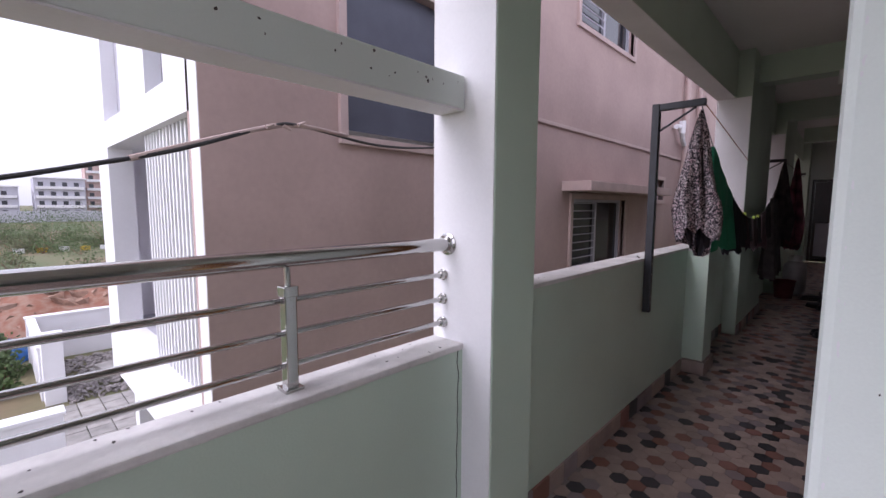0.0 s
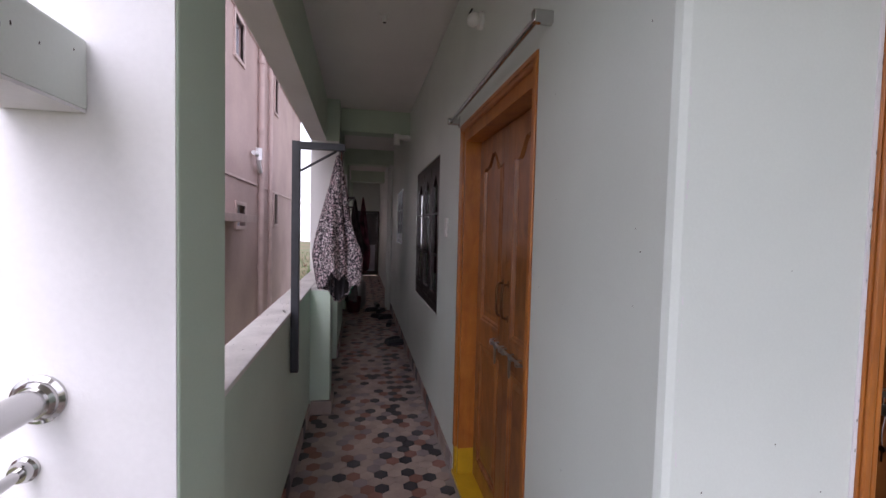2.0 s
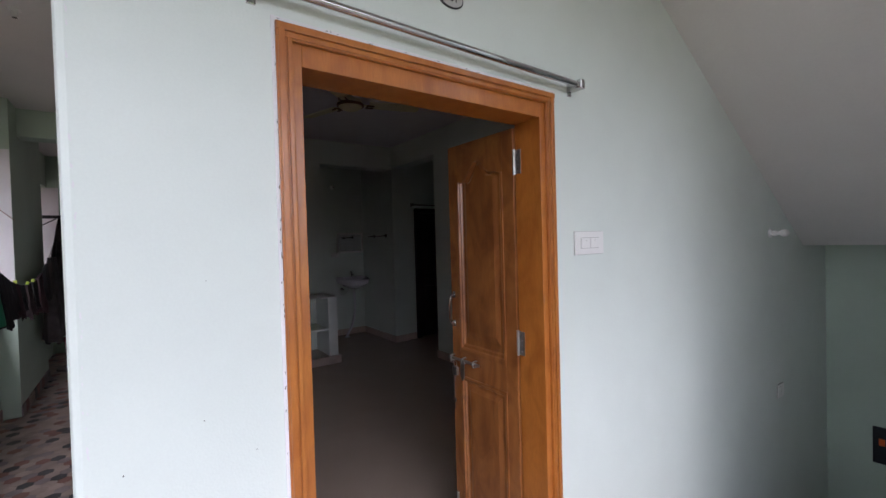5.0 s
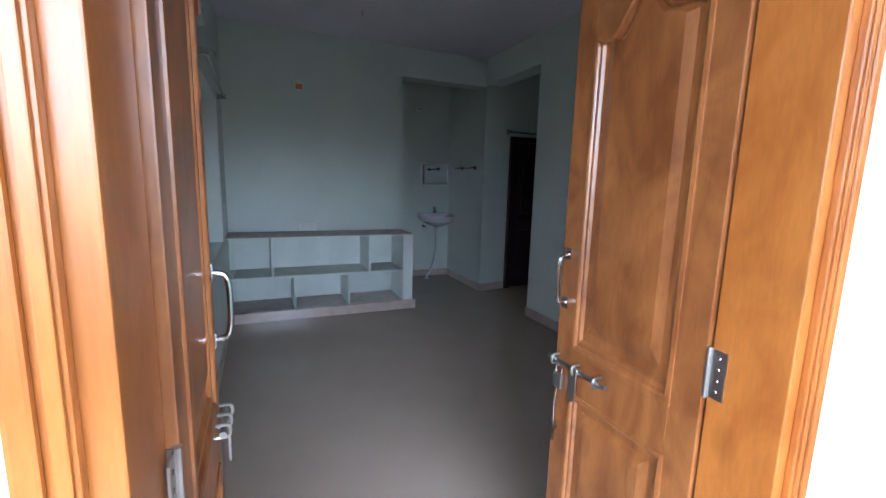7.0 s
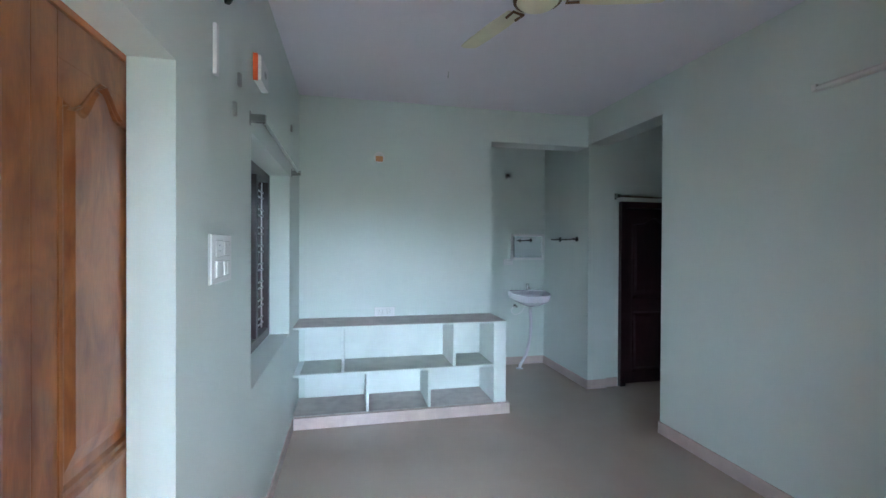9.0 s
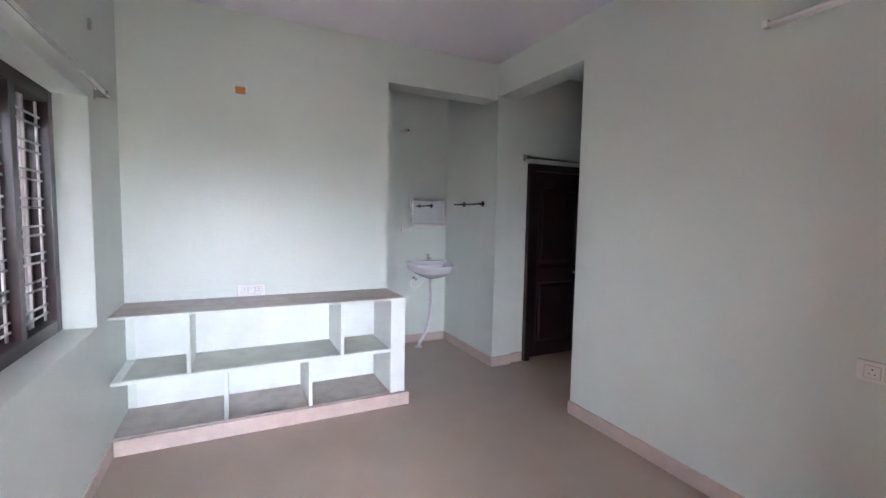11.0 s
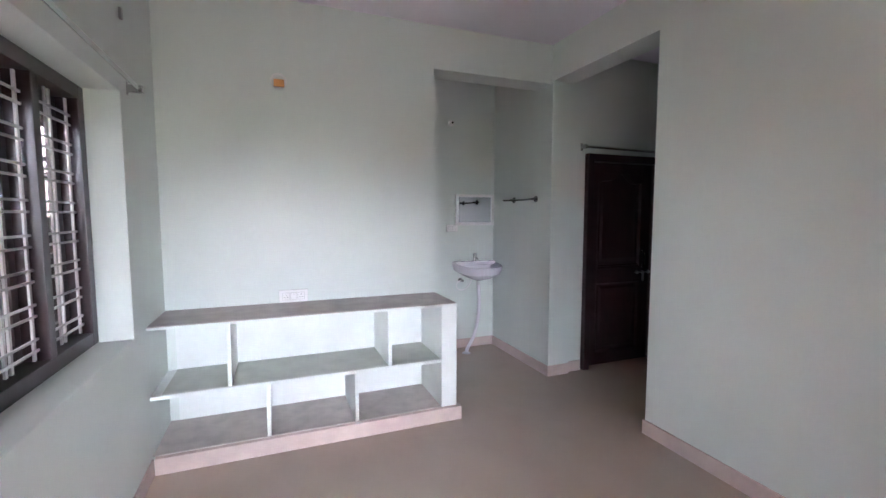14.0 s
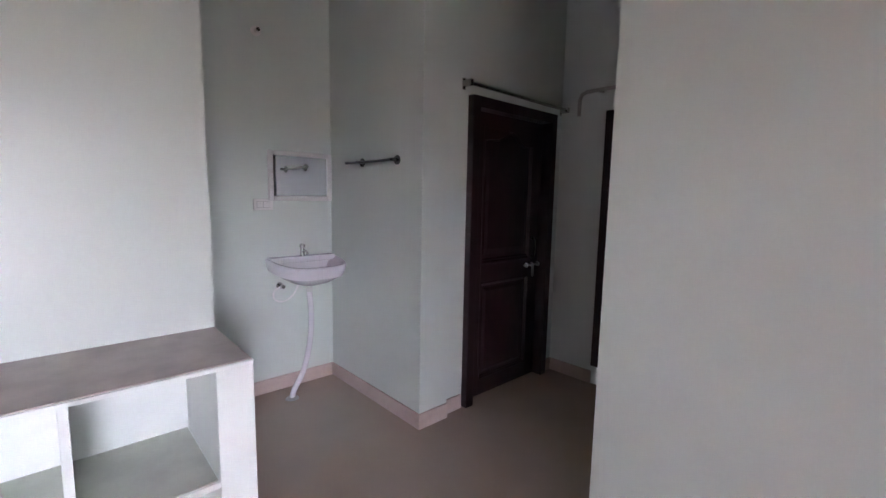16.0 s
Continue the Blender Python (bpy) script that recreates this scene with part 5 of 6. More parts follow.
# ---- corridor clutter ----
pipe = thing("rain_pipe", "painted vertical pipe with a tee on the corridor wall", "pipe")
part("riser", tube([(9.25, YO + 0.05, 0.0), (9.25, YO + 0.05, 2.74)], 0.03, 14), MINT, pipe, "", True)
stub = thing("pipe_stub", "white pipe stub with tee under the corridor beam", "pipe")
part("stub", tube([(6.50, YO, 2.69), (6.50, YO + 0.17, 2.69)], 0.035, 14), PLASTIC, stub, "", True)
part("tee", tube([(6.50, YO + 0.17, 2.60), (6.50, YO + 0.17, 2.73)], 0.042, 14), PLASTIC, stub, "", True)


def shoe(m, label):
    t = thing("shoe", label, "shoe", m, "shoes in the corridor")
    sole = [(-0.035, -0.13), (0.03, -0.13), (0.038, -0.05), (0.036, 0.02), (0.047, 0.08), (0.035, 0.125), (0.0, 0.138), (-0.035, 0.12), (-0.044, 0.06), (-0.034, 0.0), (-0.04, -0.06)]
    part("sole", prism(sole, "z", 0, 0.022, None, 0.004), BLACK, t)
    up = tube(curve([(0, -0.11, 0.035), (0, -0.04, 0.045), (0, 0.04, 0.042), (0, 0.12, 0.028)], 5), [0.03] + [0.036] * 14 + [0.02], 14)
    bmesh.ops.transform(up, matrix=Matrix.Diagonal((1.1, 1, 1, 1)), verts=up.verts)
    part("upper", up, BLACK, t, "", True)


for x, y, r in ((6.72, 1.10, 12), (6.86, 1.14, 35), (7.9, 1.12, 80), (8.4, 1.15, 20), (8.5, 1.28, -30), (9.0, 1.2, 60), (9.1, 1.36, 10), (9.6, 1.25, 100)):
    shoe(at(x, y, 0.002) @ pose(0, 0, 0, 0, 0, r), "worn black shoe lying on the tiled corridor floor")
gas = thing("gas_cylinder", "pale grey gas cylinder standing by the corridor wall", "cylinder", at(9.6, 1.62, 0))
part("body", lathe([(0.10, 0.0), (0.12, 0.02), (0.15, 0.06), (0.155, 0.12), (0.155, 0.40), (0.14, 0.48), (0.08, 0.54), (0.03, 0.56)], None, 24), mat("grey_enamel", (0.32, 0.31, 0.31), 0.4, var=0.15, scale=8, bump=0.1), gas, "", True)
part("collar", lathe([(0.085, 0.52), (0.085, 0.62), (0.08, 0.62), (0.08, 0.52)], None, 20), BRUSHED, gas, "", True)
bin_ = thing("bucket", "dark red plastic bucket on the corridor floor", "bucket", at(9.1, 1.70, 0))
part("body", lathe([(0.11, 0.0), (0.14, 0.26), (0.15, 0.27), (0.135, 0.265), (0.105, 0.02)], None, 22), fabric("red_plastic", (0.13, 0.02, 0.03)), bin_, "", True)
rag = thing("floor_rag", "pale rag lying on the corridor floor", "rag", at(8.1, 1.72, 0.002))
bm = bmesh.new()
bmesh.ops.create_icosphere(bm, subdivisions=3, radius=0.1)
for v in bm.verts:
    v.co = Vector((v.co.x * 1.3, v.co.y, max(0, v.co.z * 0.4 + 0.02 * noise.noise(v.co * 20))))
part("fabric", bm, fabric("pale_rag", (0.3, 0.28, 0.27)), rag, "", True)
ed = thing("door_5", "closed dark door at the end of the corridor", "door", at(XEND + 0.03, 1.0, 0), "", "structure")
part("frame", boxes([(0, 0.1, 0.0, 0.06, 0, 2.1), (0, 0.1, 0.74, 0.80, 0, 2.1), (0, 0.1, 0.06, 0.74, 2.04, 2.1)], 0.003), MAROON, ed)
part("leaf", box(0.04, 0.08, 0.062, 0.738, 0.005, 2.038, 0.003), MAROON, ed)
part("lower_panel", box(0.03, 0.04, 0.12, 0.68, 0.15, 1.0, 0.006), LILAC, ed, "pale grey lower panel")

# ---- neighbouring building ----
YN, XN = 3.90, 1.70
nb = thing("neighbour_building", "mauve plastered apartment block with white front and small windows", "building", at(0, 0, 0))
openings = [(2.62, 3.75, 1.93, 3.2), (6.35, 8.3, 0.45, 1.5), (6.4, 8.38, 3.9, 5.0), (9.72, 10.3, 1.53, 1.93), (9.6, 10.2, 4.68, 5.4), (13.3, 13.75, 1.6, 2.4), (13.3, 13.75, 4.6, 5.6), (2.62, 3.75, 5.0, 6.2)]
part("side_wall", wall_grid("x", YN, YN + 0.22, XN - 0.12, 18.4, -3.2, 14.2, openings), PINK, nb, "mauve plaster wall")
part("end_wall", box(18.2, 18.4, YN + 0.22, 9.0, -3.2, 14.2), PINK, nb)
part("roof", box(XN - 0.3, 18.6, YN - 0.1, 9.2, 14.2, 14.4), NBWHITE, nb)
part("storey_band", box(XN, 18.4, YN - 0.03, YN, 2.42, 2.47, 0.01), PINK_TRIM, nb, "raised plaster band")
part("storey_band", box(XN, 18.4, YN - 0.03, YN, 5.5, 5.55, 0.01), PINK_TRIM, nb, "raised plaster band")
for i, (x0, x1, z0, z1) in enumerate(openings):
    w = part("window", boxes([(x0 - 0.07, x0, YN - 0.035, YN + 0.05, z0 - 0.07, z1 + 0.07), (x1, x1 + 0.07, YN - 0.035, YN + 0.05, z0 - 0.07, z1 + 0.07), (x0, x1, YN - 0.035, YN + 0.05, z0 - 0.07, z0), (x0, x1, YN - 0.035, YN + 0.05, z1, z1 + 0.07)], 0.004), PINK_TRIM, nb, "pale pink window surround")
    if i in (0, 7):
        part("shutter", box(x0, x1, YN + 0.07, YN + 0.09, z0, z1), BLUESHEET, w, "slate blue boarded window")
        part("shutter_frame", boxes([(x0, x0 + 0.05, YN + 0.05, YN + 0.07, z0, z1), (x1 - 0.05, x1, YN + 0.05, YN + 0.07, z0, z1), (x0 + 0.05, x1 - 0.05, YN + 0.05, YN + 0.07, z0, z0 + 0.05)]), BRUSHED, w)
    else:
        part("pane", box(x0, x1, YN + 0.12, YN + 0.13, z0, z1), DARKGLASS, w, "dark glass")
        nb_mid = (x0 + x1) / 2
        part("sash_frame", boxes([(x0, x0 + 0.045, YN + 0.08, YN + 0.12, z0, z1), (x1 - 0.045, x1, YN + 0.08, YN + 0.12, z0, z1), (nb_mid - 0.03, nb_mid + 0.03, YN + 0.08, YN + 0.12, z0, z1), (x0 + 0.045, nb_mid - 0.03, YN + 0.08, YN + 0.12, z1 - 0.045, z1), (x0 + 0.045, nb_mid - 0.03, YN + 0.08, YN + 0.12, z0, z0 + 0.045), (nb_mid + 0.03, x1 - 0.045, YN + 0.08, YN + 0.12, z1 - 0.045, z1)]), LILAC, w, "grey sliding frame")
        if i in (1, 2):
            for k in range(9):
                zz = z0 + (z1 - z0) * (k + 0.5) / 9
                part("guard_bar", box(x0 + 0.05, nb_mid - 0.03, YN + 0.06, YN + 0.07, zz - 0.008, zz + 0.008), LILAC, w)
part("sunshade", box(6.05, 9.5, YN - 0.42, YN, 1.6, 1.73, 0.008), PINK_TRIM, nb, "concrete sunshade over the window")
for x, r in ((11.45, 0.06), (12.45, 0.05)):
    p = part("drain_pipe", tube([(x, YN - 0.08, -3.2), (x, YN - 0.08, 14.2)], r, 12), PINK_TRIM, nb, "painted drain pipe", True)
    for z in (-1.0, 0.6, 2.2, 3.7, 5.2, 6.8):
        part("pipe_collar", tube([(x, YN - 0.08, z - 0.05), (x, YN - 0.08, z + 0.05)], r * 1.25, 12), PINK_TRIM, p, "", True)
for z in (2.95, 6.0):
    p = part("branch_pipe", tube(curve([(10.7, YN - 0.09, z + 0.12), (10.95, YN - 0.1, z + 0.12), (11.0, YN - 0.12, z), (11.15, YN - 0.1, z - 0.12), (11.35, YN - 0.08, z - 0.2)], 6), 0.05, 12), NBWHITE, nb, "white branch pipe with trap", True)
    part("trap_cap", tube([(10.98, YN - 0.13, z), (10.98, YN - 0.13, z + 0.26)], 0.065, 12), NBWHITE, p, "", True)
# white front of the neighbour
FY1 = 7.3
front_rows = [(XN - 0.125, XN + 0.1, YN + 0.004, YN + 0.16, -3.2, 14.2), (XN - 0.12, XN + 0.1, YN + 0.16, FY1, 1.98, 2.25), (XN - 0.12, XN + 0.1, YN + 0.16, FY1, -0.55, 0.02),
              (XN - 0.12, XN + 0.1, FY1 - 0.55, FY1, 0.02, 1.98), (XN - 0.12, XN + 0.1, YN + 0.16, 4.6, 2.25, 14.2), (XN - 0.12, XN + 0.1, 5.1, 6.0, 2.25, 14.2), (XN - 0.12, XN + 0.1, FY1 - 0.5, FY1, 2.25, 14.2), (XN - 0.12, XN + 0.1, 4.6, 5.1, 4.4, 14.2), (XN - 0.12, XN + 0.1, 6.0, FY1 - 0.5, 4.4, 14.2)]
for r in front_rows:
    part("front_panel", box(*r), NBWHITE, nb, "white painted front panel")
part("balcony_soffit", box(XN + 0.1, XN + 1.3, YN + 0.22, FY1, 1.98, 2.1), NBWHITE, nb)
part("balcony_floor", box(XN + 0.1, XN + 1.3, YN + 0.22, FY1, -0.1, 0.02), LILAC, nb)
part("recess_wall", box(XN + 1.3, XN + 1.4, YN + 0.22, FY1, -3.2, 14.2), LILAC, nb, "lilac grey wall behind the balcony")
part("far_wall", box(XN + 0.1, 18.2, FY1, FY1 + 0.2, -3.2, 14.2), NBWHITE, nb)
part("blue_shutter", box(XN, XN + 0.04, 4.6, 5.1, 2.25, 4.4), BLUESHEET, nb, "slate blue panel")
part("window_pane", box(XN, XN + 0.04, 6.0, FY1 - 0.5, 2.25, 4.4), LILAC, nb)
for k in range(16):
    y = YN + 0.22 + k * 0.09
    part("fin", box(XN - 0.06, XN + 0.02, y - 0.014, y + 0.014, 0.02, 1.98, 0.003), NBWHITE, nb, "thin white vertical fin")
part("red_base", box(XN - 0.2, XN - 0.12, YN, 5.2, -3.2, -2.3), fabric("red_oxide_paint", (0.30, 0.075, 0.05)), nb, "red oxide painted base")

# ---- ground and distance ----
GZ = -3.25
EARTH = mat("field_earth_and_grass", (0.10, 0.125, 0.05), 0.95, var=0.3, scale=0.12, fine=3.0, bump=0.6, colour2=(0.19, 0.13, 0.08))
bm = bmesh.new()
bmesh.ops.create_grid(bm, x_segments=60, y_segments=60, size=1500)
struct("ground", bm, EARTH, "rough open ground with grass and red earth", "ground").location = (0, 0, GZ)
PAVE = mat("grey_paver", (0.33, 0.31, 0.29), 0.85, var=0.2, scale=4, fine=40, bump=0.4, island=0.18)
pv = tagged(new("pavement"), "grey stone pavers in the yard below", "pavement", "", "structure")
slab_mesh = None
for i in range(14):
    for j in range(16):
        x, y = 0.3 + i * 0.42, 7.2 + j * 0.42
        if slab_mesh is None:
            o = part("paver", box(-0.2, 0.2, -0.2, 0.2, 0, 0.05), PAVE, pv)
            slab_mesh = o.data
        else:
            o = new("paver", slab_mesh)
            o.parent = pv
        o.location = (x, y, GZ + 0.002 + 0.006 * random.random())
rub = mat("grey_gravel", (0.30, 0.27, 0.26), 0.9, var=0.35, scale=30, fine=90, bump=1.0, island=0.3)


def stones(name, label, x0, x1, y0, y1, n, s0, s1, material, heap=0.0):
    bm = bmesh.new()
    for _ in range(n):
        x, y, s = random.uniform(x0, x1), random.uniform(y0, y1), random.uniform(s0, s1)
        u, v = 2 * (x - x0) / (x1 - x0) - 1, 2 * (y - y0) / (y1 - y0) - 1
        z = heap * max(0.0, 1 - u * u) * max(0.0, 1 - v * v)
        c = [bm.verts.new(Vector((x, y, GZ + z)) + Vector((random.uniform(-s, s), random.uniform(-s, s), random.uniform(-0.3 * s, s)))) for _ in range(8)]
        bmesh.ops.convex_hull(bm, input=c)
    tagged(link(name, bm, material), label, "stones", "", "stuff")


stones("gravel", "grey gravel heap spread in the yard", 1.7, 5.2, 13.9, 17.7, 2200, 0.025, 0.09, rub, 0.16)
RED = mat("red_earth_rubble", (0.19, 0.08, 0.05), 0.95, var=0.3, scale=4, fine=30, bump=0.8, island=0.3, colour2=(0.24, 0.165, 0.125))
bm = bmesh.new()
bmesh.ops.create_grid(bm, x_segments=50, y_segments=24, size=1.0, matrix=Matrix.Diagonal((9, 4.5, 1, 1)))
for v in bm.verts:
    v.co.z = 1.75 * max(0, 1 - (v.co.x / 9) ** 2) * max(0, 1 - (v.co.y / 4.5) ** 2) + 0.35 * noise.noise(v.co * 0.9) + 0.12 * noise.noise(v.co * 3)
mound = tagged(link("earth_mound", bm, RED, None, True), "mound of red earth and rubble beyond the wall", "mound", "", "stuff")
mound.location = (2.0, 24.0, GZ)
stones("rubble", "broken stones on the red earth mound", -4, 8, 20.2, 27.5, 1700, 0.10, 0.38, mat("broken_stone", (0.36, 0.23, 0.17), 0.95, var=0.3, scale=4, fine=30, bump=0.8, island=0.35), 1.65)


cover = thing("cover_slab", "concrete cover slab lying on the gravel yard", "slab", at(3.05, 15.4, GZ) @ pose(0, 0, 0, 0, 0, 12))
part("slab", box(-0.62, 0.62, -0.42, 0.42, 0.0, 0.3, 0.02), PAVE, cover)
part("edge", box(-0.7, 0.7, -0.5, 0.5, 0.0, 0.2, 0.02), PAVE, cover)


def wall_block(x0, x1, y0, y1, h, label):
    t = thing("compound_wall", label, "wall", at((x0 + x1) / 2, (y0 + y1) / 2, GZ), "compound walls", "structure")
    part("wall", box((x0 - x1) / 2, (x1 - x0) / 2, (y0 - y1) / 2, (y1 - y0) / 2, 0, h, 0.01), NBWHITE, t)
    part("coping", box((x0 - x1) / 2 - 0.03, (x1 - x0) / 2 + 0.03, (y0 - y1) / 2 - 0.03, (y1 - y0) / 2 + 0.03, h, h + 0.06, 0.01), NBWHITE, t)


wall_block(1.2, 6.4, 18.1, 18.3, 1.3, "white painted compound wall at the back of the yard")
wall_block(1.28, 1.66, 14.1, 14.48, 1.6, "white gate pillar in the yard")
wall_block(0.5, 1.25, 9.5, 9.75, 1.45, "white low wall beside the gate")
wall_block(1.24, 1.38, 14.55, 18.05, 1.25, "white side wall of the yard")


def clump(x, y, r, h, material, n, label, name="bush"):
    """A bush: short stems and many small leaf blades with an uneven outline."""
    t = thing(name, label, "bush", at(x, y, GZ))
    bm = bmesh.new()
    for _ in range(n):
        a, q, z = random.uniform(0, 6.283), math.sqrt(random.random()), random.random()
        rr = r * q * (1 - 0.5 * z * z) * (0.75 + 0.4 * noise.noise(Vector((math.cos(a) * 2, math.sin(a) * 2, z * 3 + x))))
        p = Vector((rr * math.cos(a), rr * math.sin(a), h * z * (0.6 + 0.5 * random.random())))
        d = Vector((random.uniform(-1, 1), random.uniform(-1, 1), random.uniform(-0.3, 1))).normalized() * random.uniform(0.06, 0.16)
        s = d.orthogonal().normalized() * d.length * 0.35
        vs = [bm.verts.new(p), bm.verts.new(p + d * 0.5 + s), bm.verts.new(p + d), bm.verts.new(p + d * 0.5 - s)]
        bm.faces.new(vs)
    part("leaves", bm, material, t)
    st = None
    for k in range(5):
        a = k * 1.3
        st = tube([(0, 0, 0), (0.4 * r * math.cos(a), 0.4 * r * math.sin(a), h * 0.7)], [0.03, 0.01], 6, st)
    part("stem", st, RED, t)


LEAF = mat("green_leaves", (0.07, 0.115, 0.03), 0.7, var=0.3, scale=3, fine=20, bump=0.0, island=0.4)
LEAF2 = mat("olive_leaves", (0.11, 0.12, 0.05), 0.7, var=0.3, scale=3, fine=20, bump=0.0, island=0.4)
for x, y, r, h in ((0.6, 15.6, 0.55, 1.1), (0.5, 17.4, 0.8, 1.2), (4.8, 20.0, 1.1, 1.9), (4.0, 29.5, 1.8, 1.9), (7.5, 31, 2.0, 1.7)):
    clump(x, y, r, h, LEAF, 900, "leafy green bush beside the yard wall")
for x, y, r, h in ((9.5, 60, 6.5, 4.6), (5.2, 66, 5.5, 4.0), (13.5, 66, 6.0, 4.4), (0.5, 72, 5.5, 3.4), (-8, 70, 5.0, 3.0)):
    clump(x, y, r, h, LEAF, 7000, "broad dense green shrub on the open plot", "shrub")
for k in range(60):
    x, y = random.uniform(-12, 20), random.uniform(30, 84)
    clump(x, y, random.uniform(1.2, 2.6), random.uniform(0.6, 1.6), LEAF2 if k % 2 else LEAF, 700, "wild scrub on the open plot", "scrub")
for k in range(14):
    x, y = random.uniform(30, 60), random.uniform(2, 16)
    clump(x, y, random.uniform(1.5, 3), random.uniform(1, 2), LEAF if k % 2 else LEAF2, 500, "wild scrub beyond the corridor", "scrub")
tarp = thing("blue_tarp", "crumpled blue tarpaulin on a heap", "tarpaulin", at(0.55, 18.9, GZ))
bm = bmesh.new()
bmesh.ops.create_icosphere(bm, subdivisions=3, radius=0.8)
for v in bm.verts:
    v.co = Vector((v.co.x, v.co.y, max(0, v.co.z * 0.8))) * (1 + 0.25 * noise.noise(v.co * 3))
part("sheet", bm, fabric("blue_tarp_plastic", (0.03, 0.13, 0.4)), tarp)


def far_block(x, y, w, d, h, material, label):
    t = thing("distant_building", label, "building", at(x, y, GZ))
    part("wall", box(-w / 2, w / 2, -d / 2, d / 2, 0, h), material, t)
    part("roof", box(-w / 2 - 0.3, w / 2 + 0.3, -d / 2 - 0.3, d / 2 + 0.3, h, h + 0.35), NBWHITE, t)
    n = max(2, int(h / 3.1))
    for k in range(n):
        part("balcony", box(-w / 2 + 0.4, w / 2 - 0.4, -d / 2 - 0.7, -d / 2 + 0.01, k * 3.1 + 0.2, k * 3.1 + 1.1), NBWHITE, t)
        for q in range(int(w / 3)):
            xx = -w / 2 + 1.0 + q * 3
            part("window", box(xx, xx + 1.3, -d / 2 - 0.03, -d / 2 + 0.02, k * 3.1 + 1.15, k * 3.1 + 2.5), DARKGLASS, t)


far_block(18, 200, 13, 12, 13, LILAC, "distant grey apartment house on the horizon")
far_block(41, 215, 24, 14, 17, NBWHITE, "distant white apartment block with balconies")
far_block(28, 205, 5, 7, 19, PINK, "distant reddish stair tower")
far_block(-2, 205, 20, 12, 10, LILAC, "distant grey house on the horizon")
far_block(-32, 212, 20, 12, 12, NBWHITE, "distant white house on the horizon")
far_block(72, 214, 22, 12, 15, LILAC, "distant grey apartment house")
for k, (x, y) in enumerate(((150, 14), (158, 24), (170, 34), (165, 2))):
    far_block(x, y, 12, 12, 12 + 3 * (k % 2), NBWHITE, "distant white apartment block beyond the field")
lw = thing("field_wall", "long low grey boundary wall across the field", "wall", at(5, 150, GZ), "", "structure")
part("wall", box(-90, 90, -0.1, 0.1, 0, 2.8), LILAC, lw)
band = thing("barrier", "row of yellow and white kerb barriers across the field", "barrier", at(6, 57, GZ))
for k in range(30):
    part("block", box(-20 + k * 1.6, -19.2 + k * 1.6, -0.15, 0.15, 0, 0.45, 0.03), YELLOW if k % 2 else NBWHITE, band)

# ---- wear on the coping and wall ----
crack = thing("plaster_crack", "thin dark crack in the plaster beside the column", "crack")
pts, z, y = [], 0.86, 2.046
for k in range(14):
    pts.append((1.845 + 0.012 * noise.noise(Vector((k * 1.7, 0, 0))), 2.0495, 0.85 - k * 0.045))
part("crack_line", tube(pts, 0.0016, 5), CABLE, crack)

def flecks(name, label, n, seed, place, size, material=None):
    """Small chips of missing paint, as thin flat flakes just proud of a surface."""
    rg, bm = random.Random(seed), bmesh.new()
    for _ in range(n):
        o, u, v, s = *place(rg), rg.uniform(*size)
        k = rg.randint(5, 7)
        ring = [bm.verts.new(o + u * (s * rg.uniform(0.5, 1.2) * math.cos(6.283 * q / k)) + v * (s * rg.uniform(0.5, 1.6) * math.sin(6.283 * q / k))) for q in range(k)]
        bm.faces.new(ring)
    tagged(link(name, bm, material or CHIP), label, "paint chips", "", "stuff")


CHIP = mat("exposed_plaster", (0.07, 0.06, 0.055), 0.9, var=0.3, scale=40, bump=0.2)
X_, Y_, Z_ = Vector((1, 0, 0)), Vector((0, 1, 0)), Vector((0, 0, 1))
flecks("paint_chips", "dark chips in the paint of the concrete bar", 16, 3, lambda g: (Vector((g.uniform(0.6, 1.85), 2.0485, g.uniform(1.775, 1.84))), X_, Z_), (0.002, 0.006))
flecks("paint_chips", "dark chips on the landing coping", 26, 4, lambda g: (Vector((g.uniform(0.0, 1.85), g.uniform(2.06, 2.19), 0.8762)), X_, Y_), (0.002, 0.006))
flecks("paint_chips", "dark chips on the corridor coping", 40, 5, lambda g: (Vector((g.uniform(2.3, 5.7), g.uniform(2.0, 2.12), 1.0562)), X_, Y_), (0.002, 0.006))
flecks("paint_chips", "small nail holes in the corridor wall", 14, 6, lambda g: (Vector((g.uniform(1.75, 2.45), 0, g.uniform(0.5, 2.3))), X_, Z_), (0.001, 0.0026))
ob = scene.objects["paint_chips.003"]
for v in ob.data.vertices:
    v.co.y = 1.044 - (v.co.x - 1.72) * (0.049 / 0.755) + 0.0012
flecks("paint_chips", "small nail holes in the entrance wall", 10, 7, lambda g: (Vector((XW - 0.0012, g.uniform(0.65, 1.0), g.uniform(0.5, 2.3))), Y_, Z_), (0.001, 0.0026))


def frame_edge(g):
    """A spot on the filler seam round the entrance frame."""
    q = g.uniform(0, 5.4)
    if q < 2.15:
        return Vector((XW - 0.0042, 0.6 + g.gauss(0, 0.002), q)), Y_, Z_ * 3.5
    if q < 4.3:
        return Vector((XW - 0.0042, -0.515 + g.gauss(0, 0.002), q - 2.15)), Y_, Z_ * 3.5
    return Vector((XW - 0.0042, g.uniform(-0.51, 0.6), 2.17 + g.gauss(0, 0.002))), Y_ * 3.5, Z_


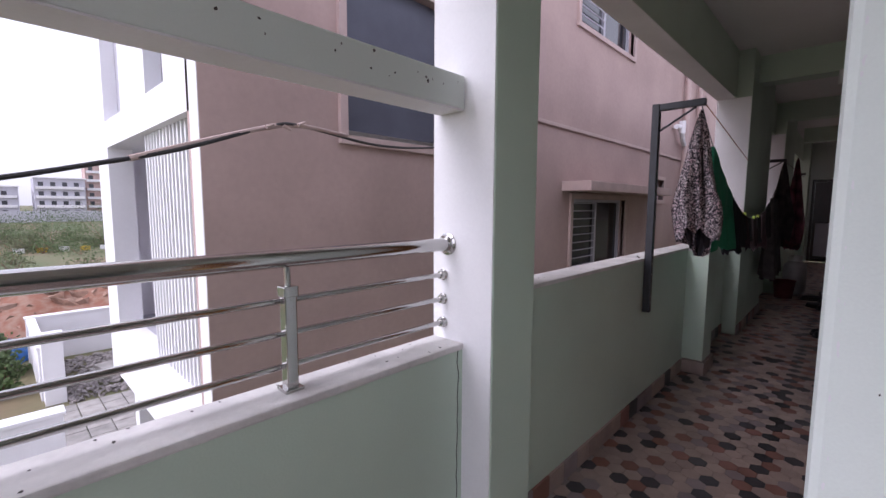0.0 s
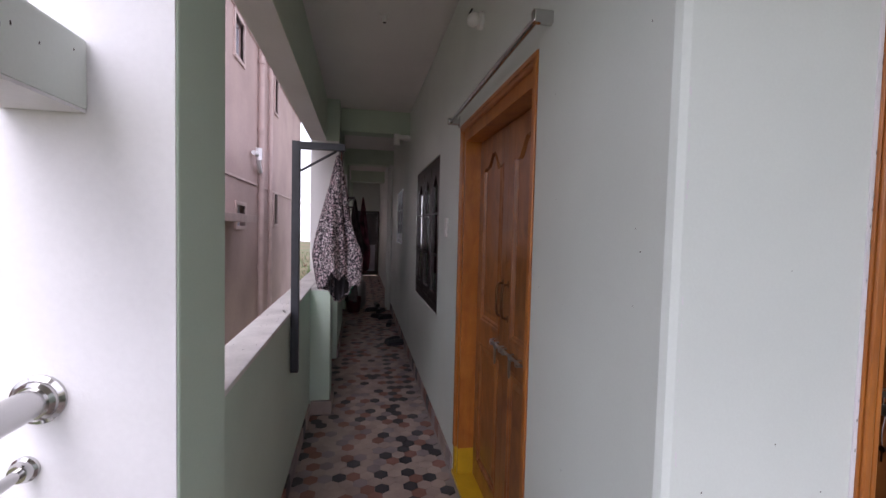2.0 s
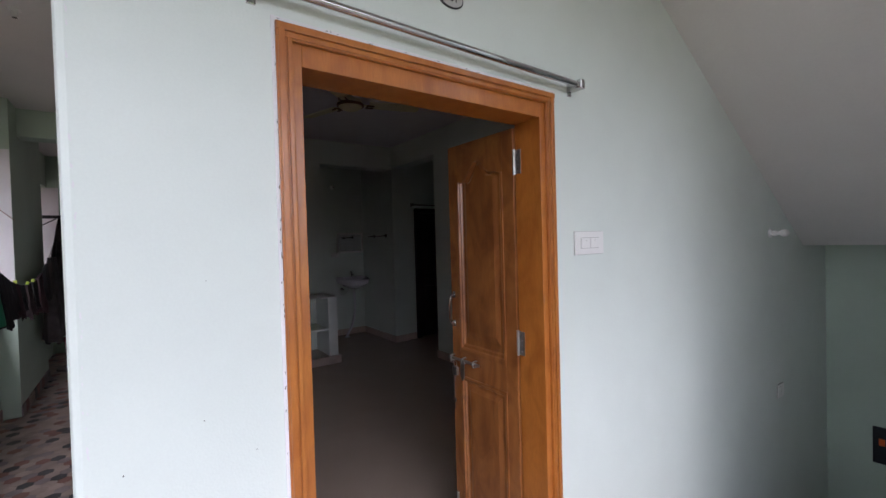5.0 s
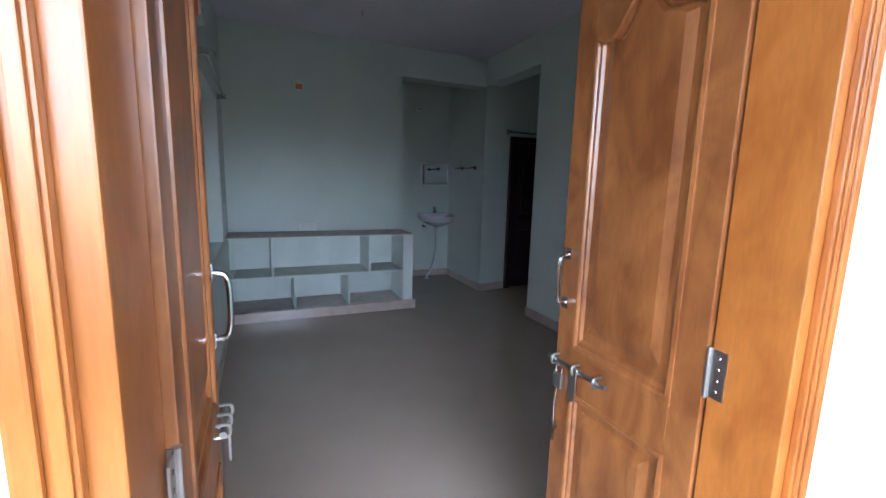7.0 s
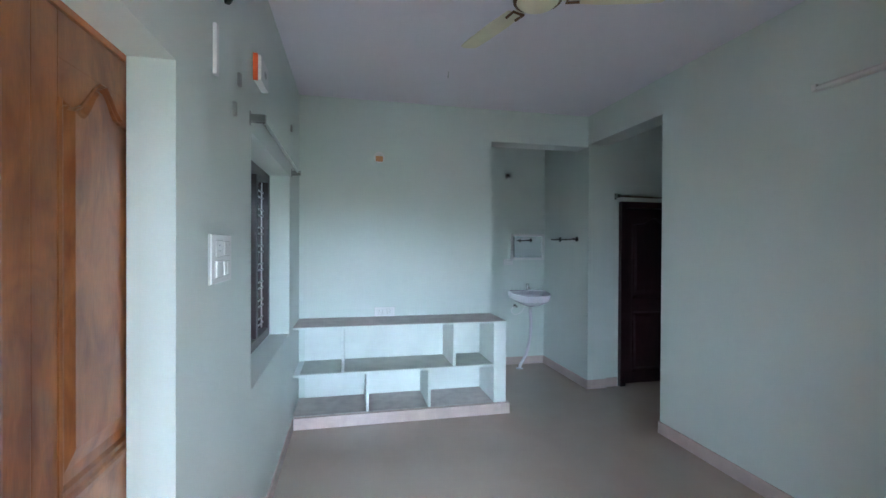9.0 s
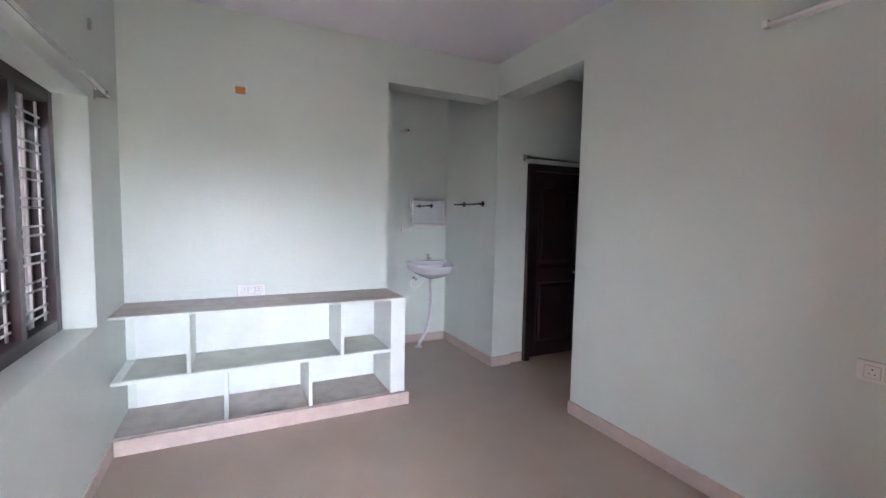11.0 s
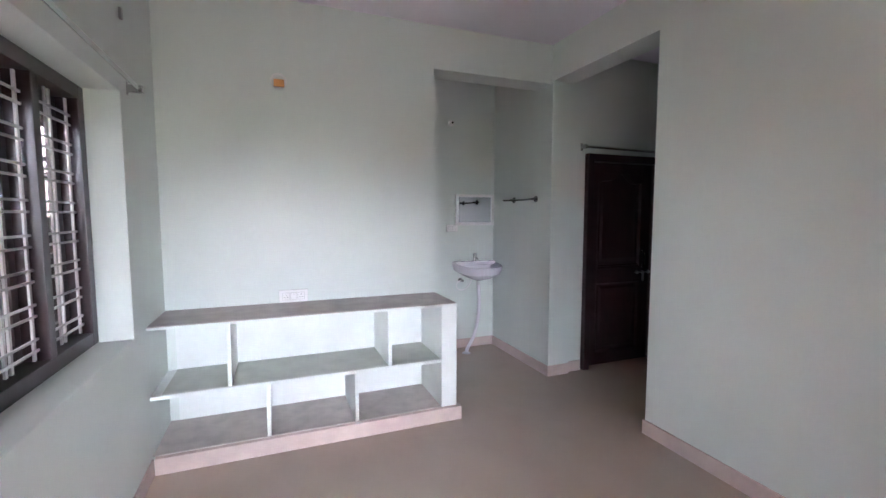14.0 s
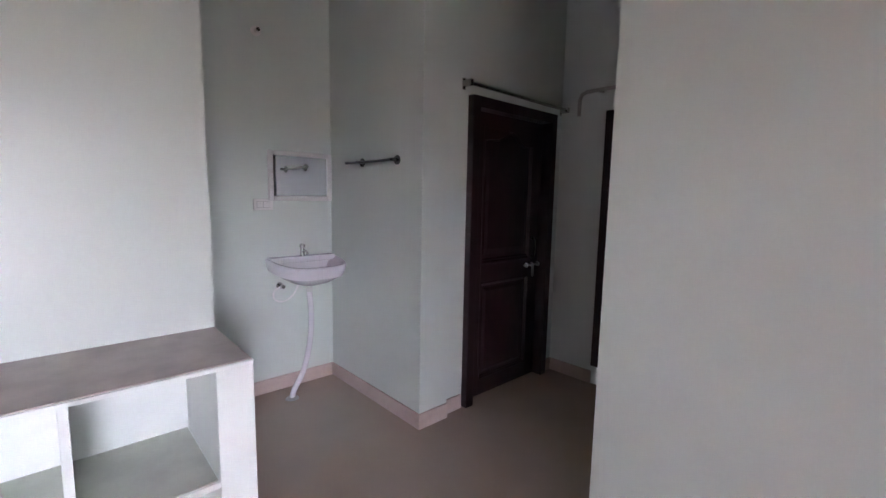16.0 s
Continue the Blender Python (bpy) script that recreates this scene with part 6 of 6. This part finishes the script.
flecks("paint_chips", "dark and yellowed cracks in the filler round the entrance frame", 120, 8, frame_edge, (0.0006, 0.0017), mat("yellowed_filler", (0.17, 0.15, 0.11), 0.9, var=0.4, scale=30, bump=0.2))
flecks("paint_chips", "white chipped plaster along the rounded wall corner", 70, 9, lambda g: (Vector((XW - 0.0012, 1.019 + g.gauss(0, 0.0025), g.uniform(0.1, 2.9))), Y_, Z_ * 3), (0.001, 0.003), WHITE)

# ---- hexagonal floor tiles ----
RX, WY = 0.074, 0.0854
apex = RX / 1.5 - 0.0012
SHAPE = [(apex * math.cos(radians(60 * k)), apex * math.sin(radians(60 * k))) for k in range(6)]
HEXES = []
for m in HEX:
    b = prism(SHAPE, "z", -0.008, 0.0)
    me = bpy.data.meshes.new("hex_tile")
    b.to_mesh(me)
    b.free()
    me.materials.append(m)
    HEXES.append(me)
landing = bpy.data.objects["floor_landing"]
rest = [([], []) for _ in HEX]
rng = random.Random(5)
count, laid = 0, {}
for i in range(-20, 210):
    for j in range(-34, 12):
        x, y = i * RX, 1.275 + (j + (0.5 if i % 2 else 0)) * WY
        ok = (XL + 0.05 < x < XW - 0.03 and -1.33 < y < 2.02) or (XW - 0.03 <= x < XEND and YO + 0.025 < y < YPAR - 0.03)
        if not ok or (6.15 < x < 7.85 and y > 1.81) or (9.3 < x < 10.95 and y > 1.81) or x > 14.55 and y > 1.81:
            continue
        near = [laid.get(q) for q in ((i, j - 1), (i - 1, j), (i - 1, j + (1 if i % 2 else -1)))]
        w = [0.44, 0.20, 0.19, 0.17]
        for q in (1, 2, 3):
            if q in near:
                w[q] *= 0.12
        k = 3 if j == 0 and i % 2 == 0 and rng.random() < 0.85 else rng.choices((0, 1, 2, 3), w)[0]
        laid[i, j] = k
        if 2.15 < x < 4.6 and y > YO and count < 300:
            o = new("hex_tile", HEXES[k])
            o.parent, o.location = landing, (x, y, 0.0)
            count += 1
        else:
            vs, fs = rest[k]
            n = len(vs)
            vs.extend([(x + p, y + q, 0.0) for p, q in SHAPE] + [(x + p, y + q, -0.008) for p, q in SHAPE])
            fs.append(tuple(range(n, n + 6)))
            fs.extend((n + q, n + 6 + q, n + 6 + (q + 1) % 6, n + (q + 1) % 6) for q in range(6))
for k, (vs, fs) in enumerate(rest):
    me = bpy.data.meshes.new("hex_tiles")
    me.from_pydata(vs, [], fs)
    me.materials.append(HEX[k])
    o = tagged(new("hex_tiles", me), kind="stuff")
    o.parent = landing
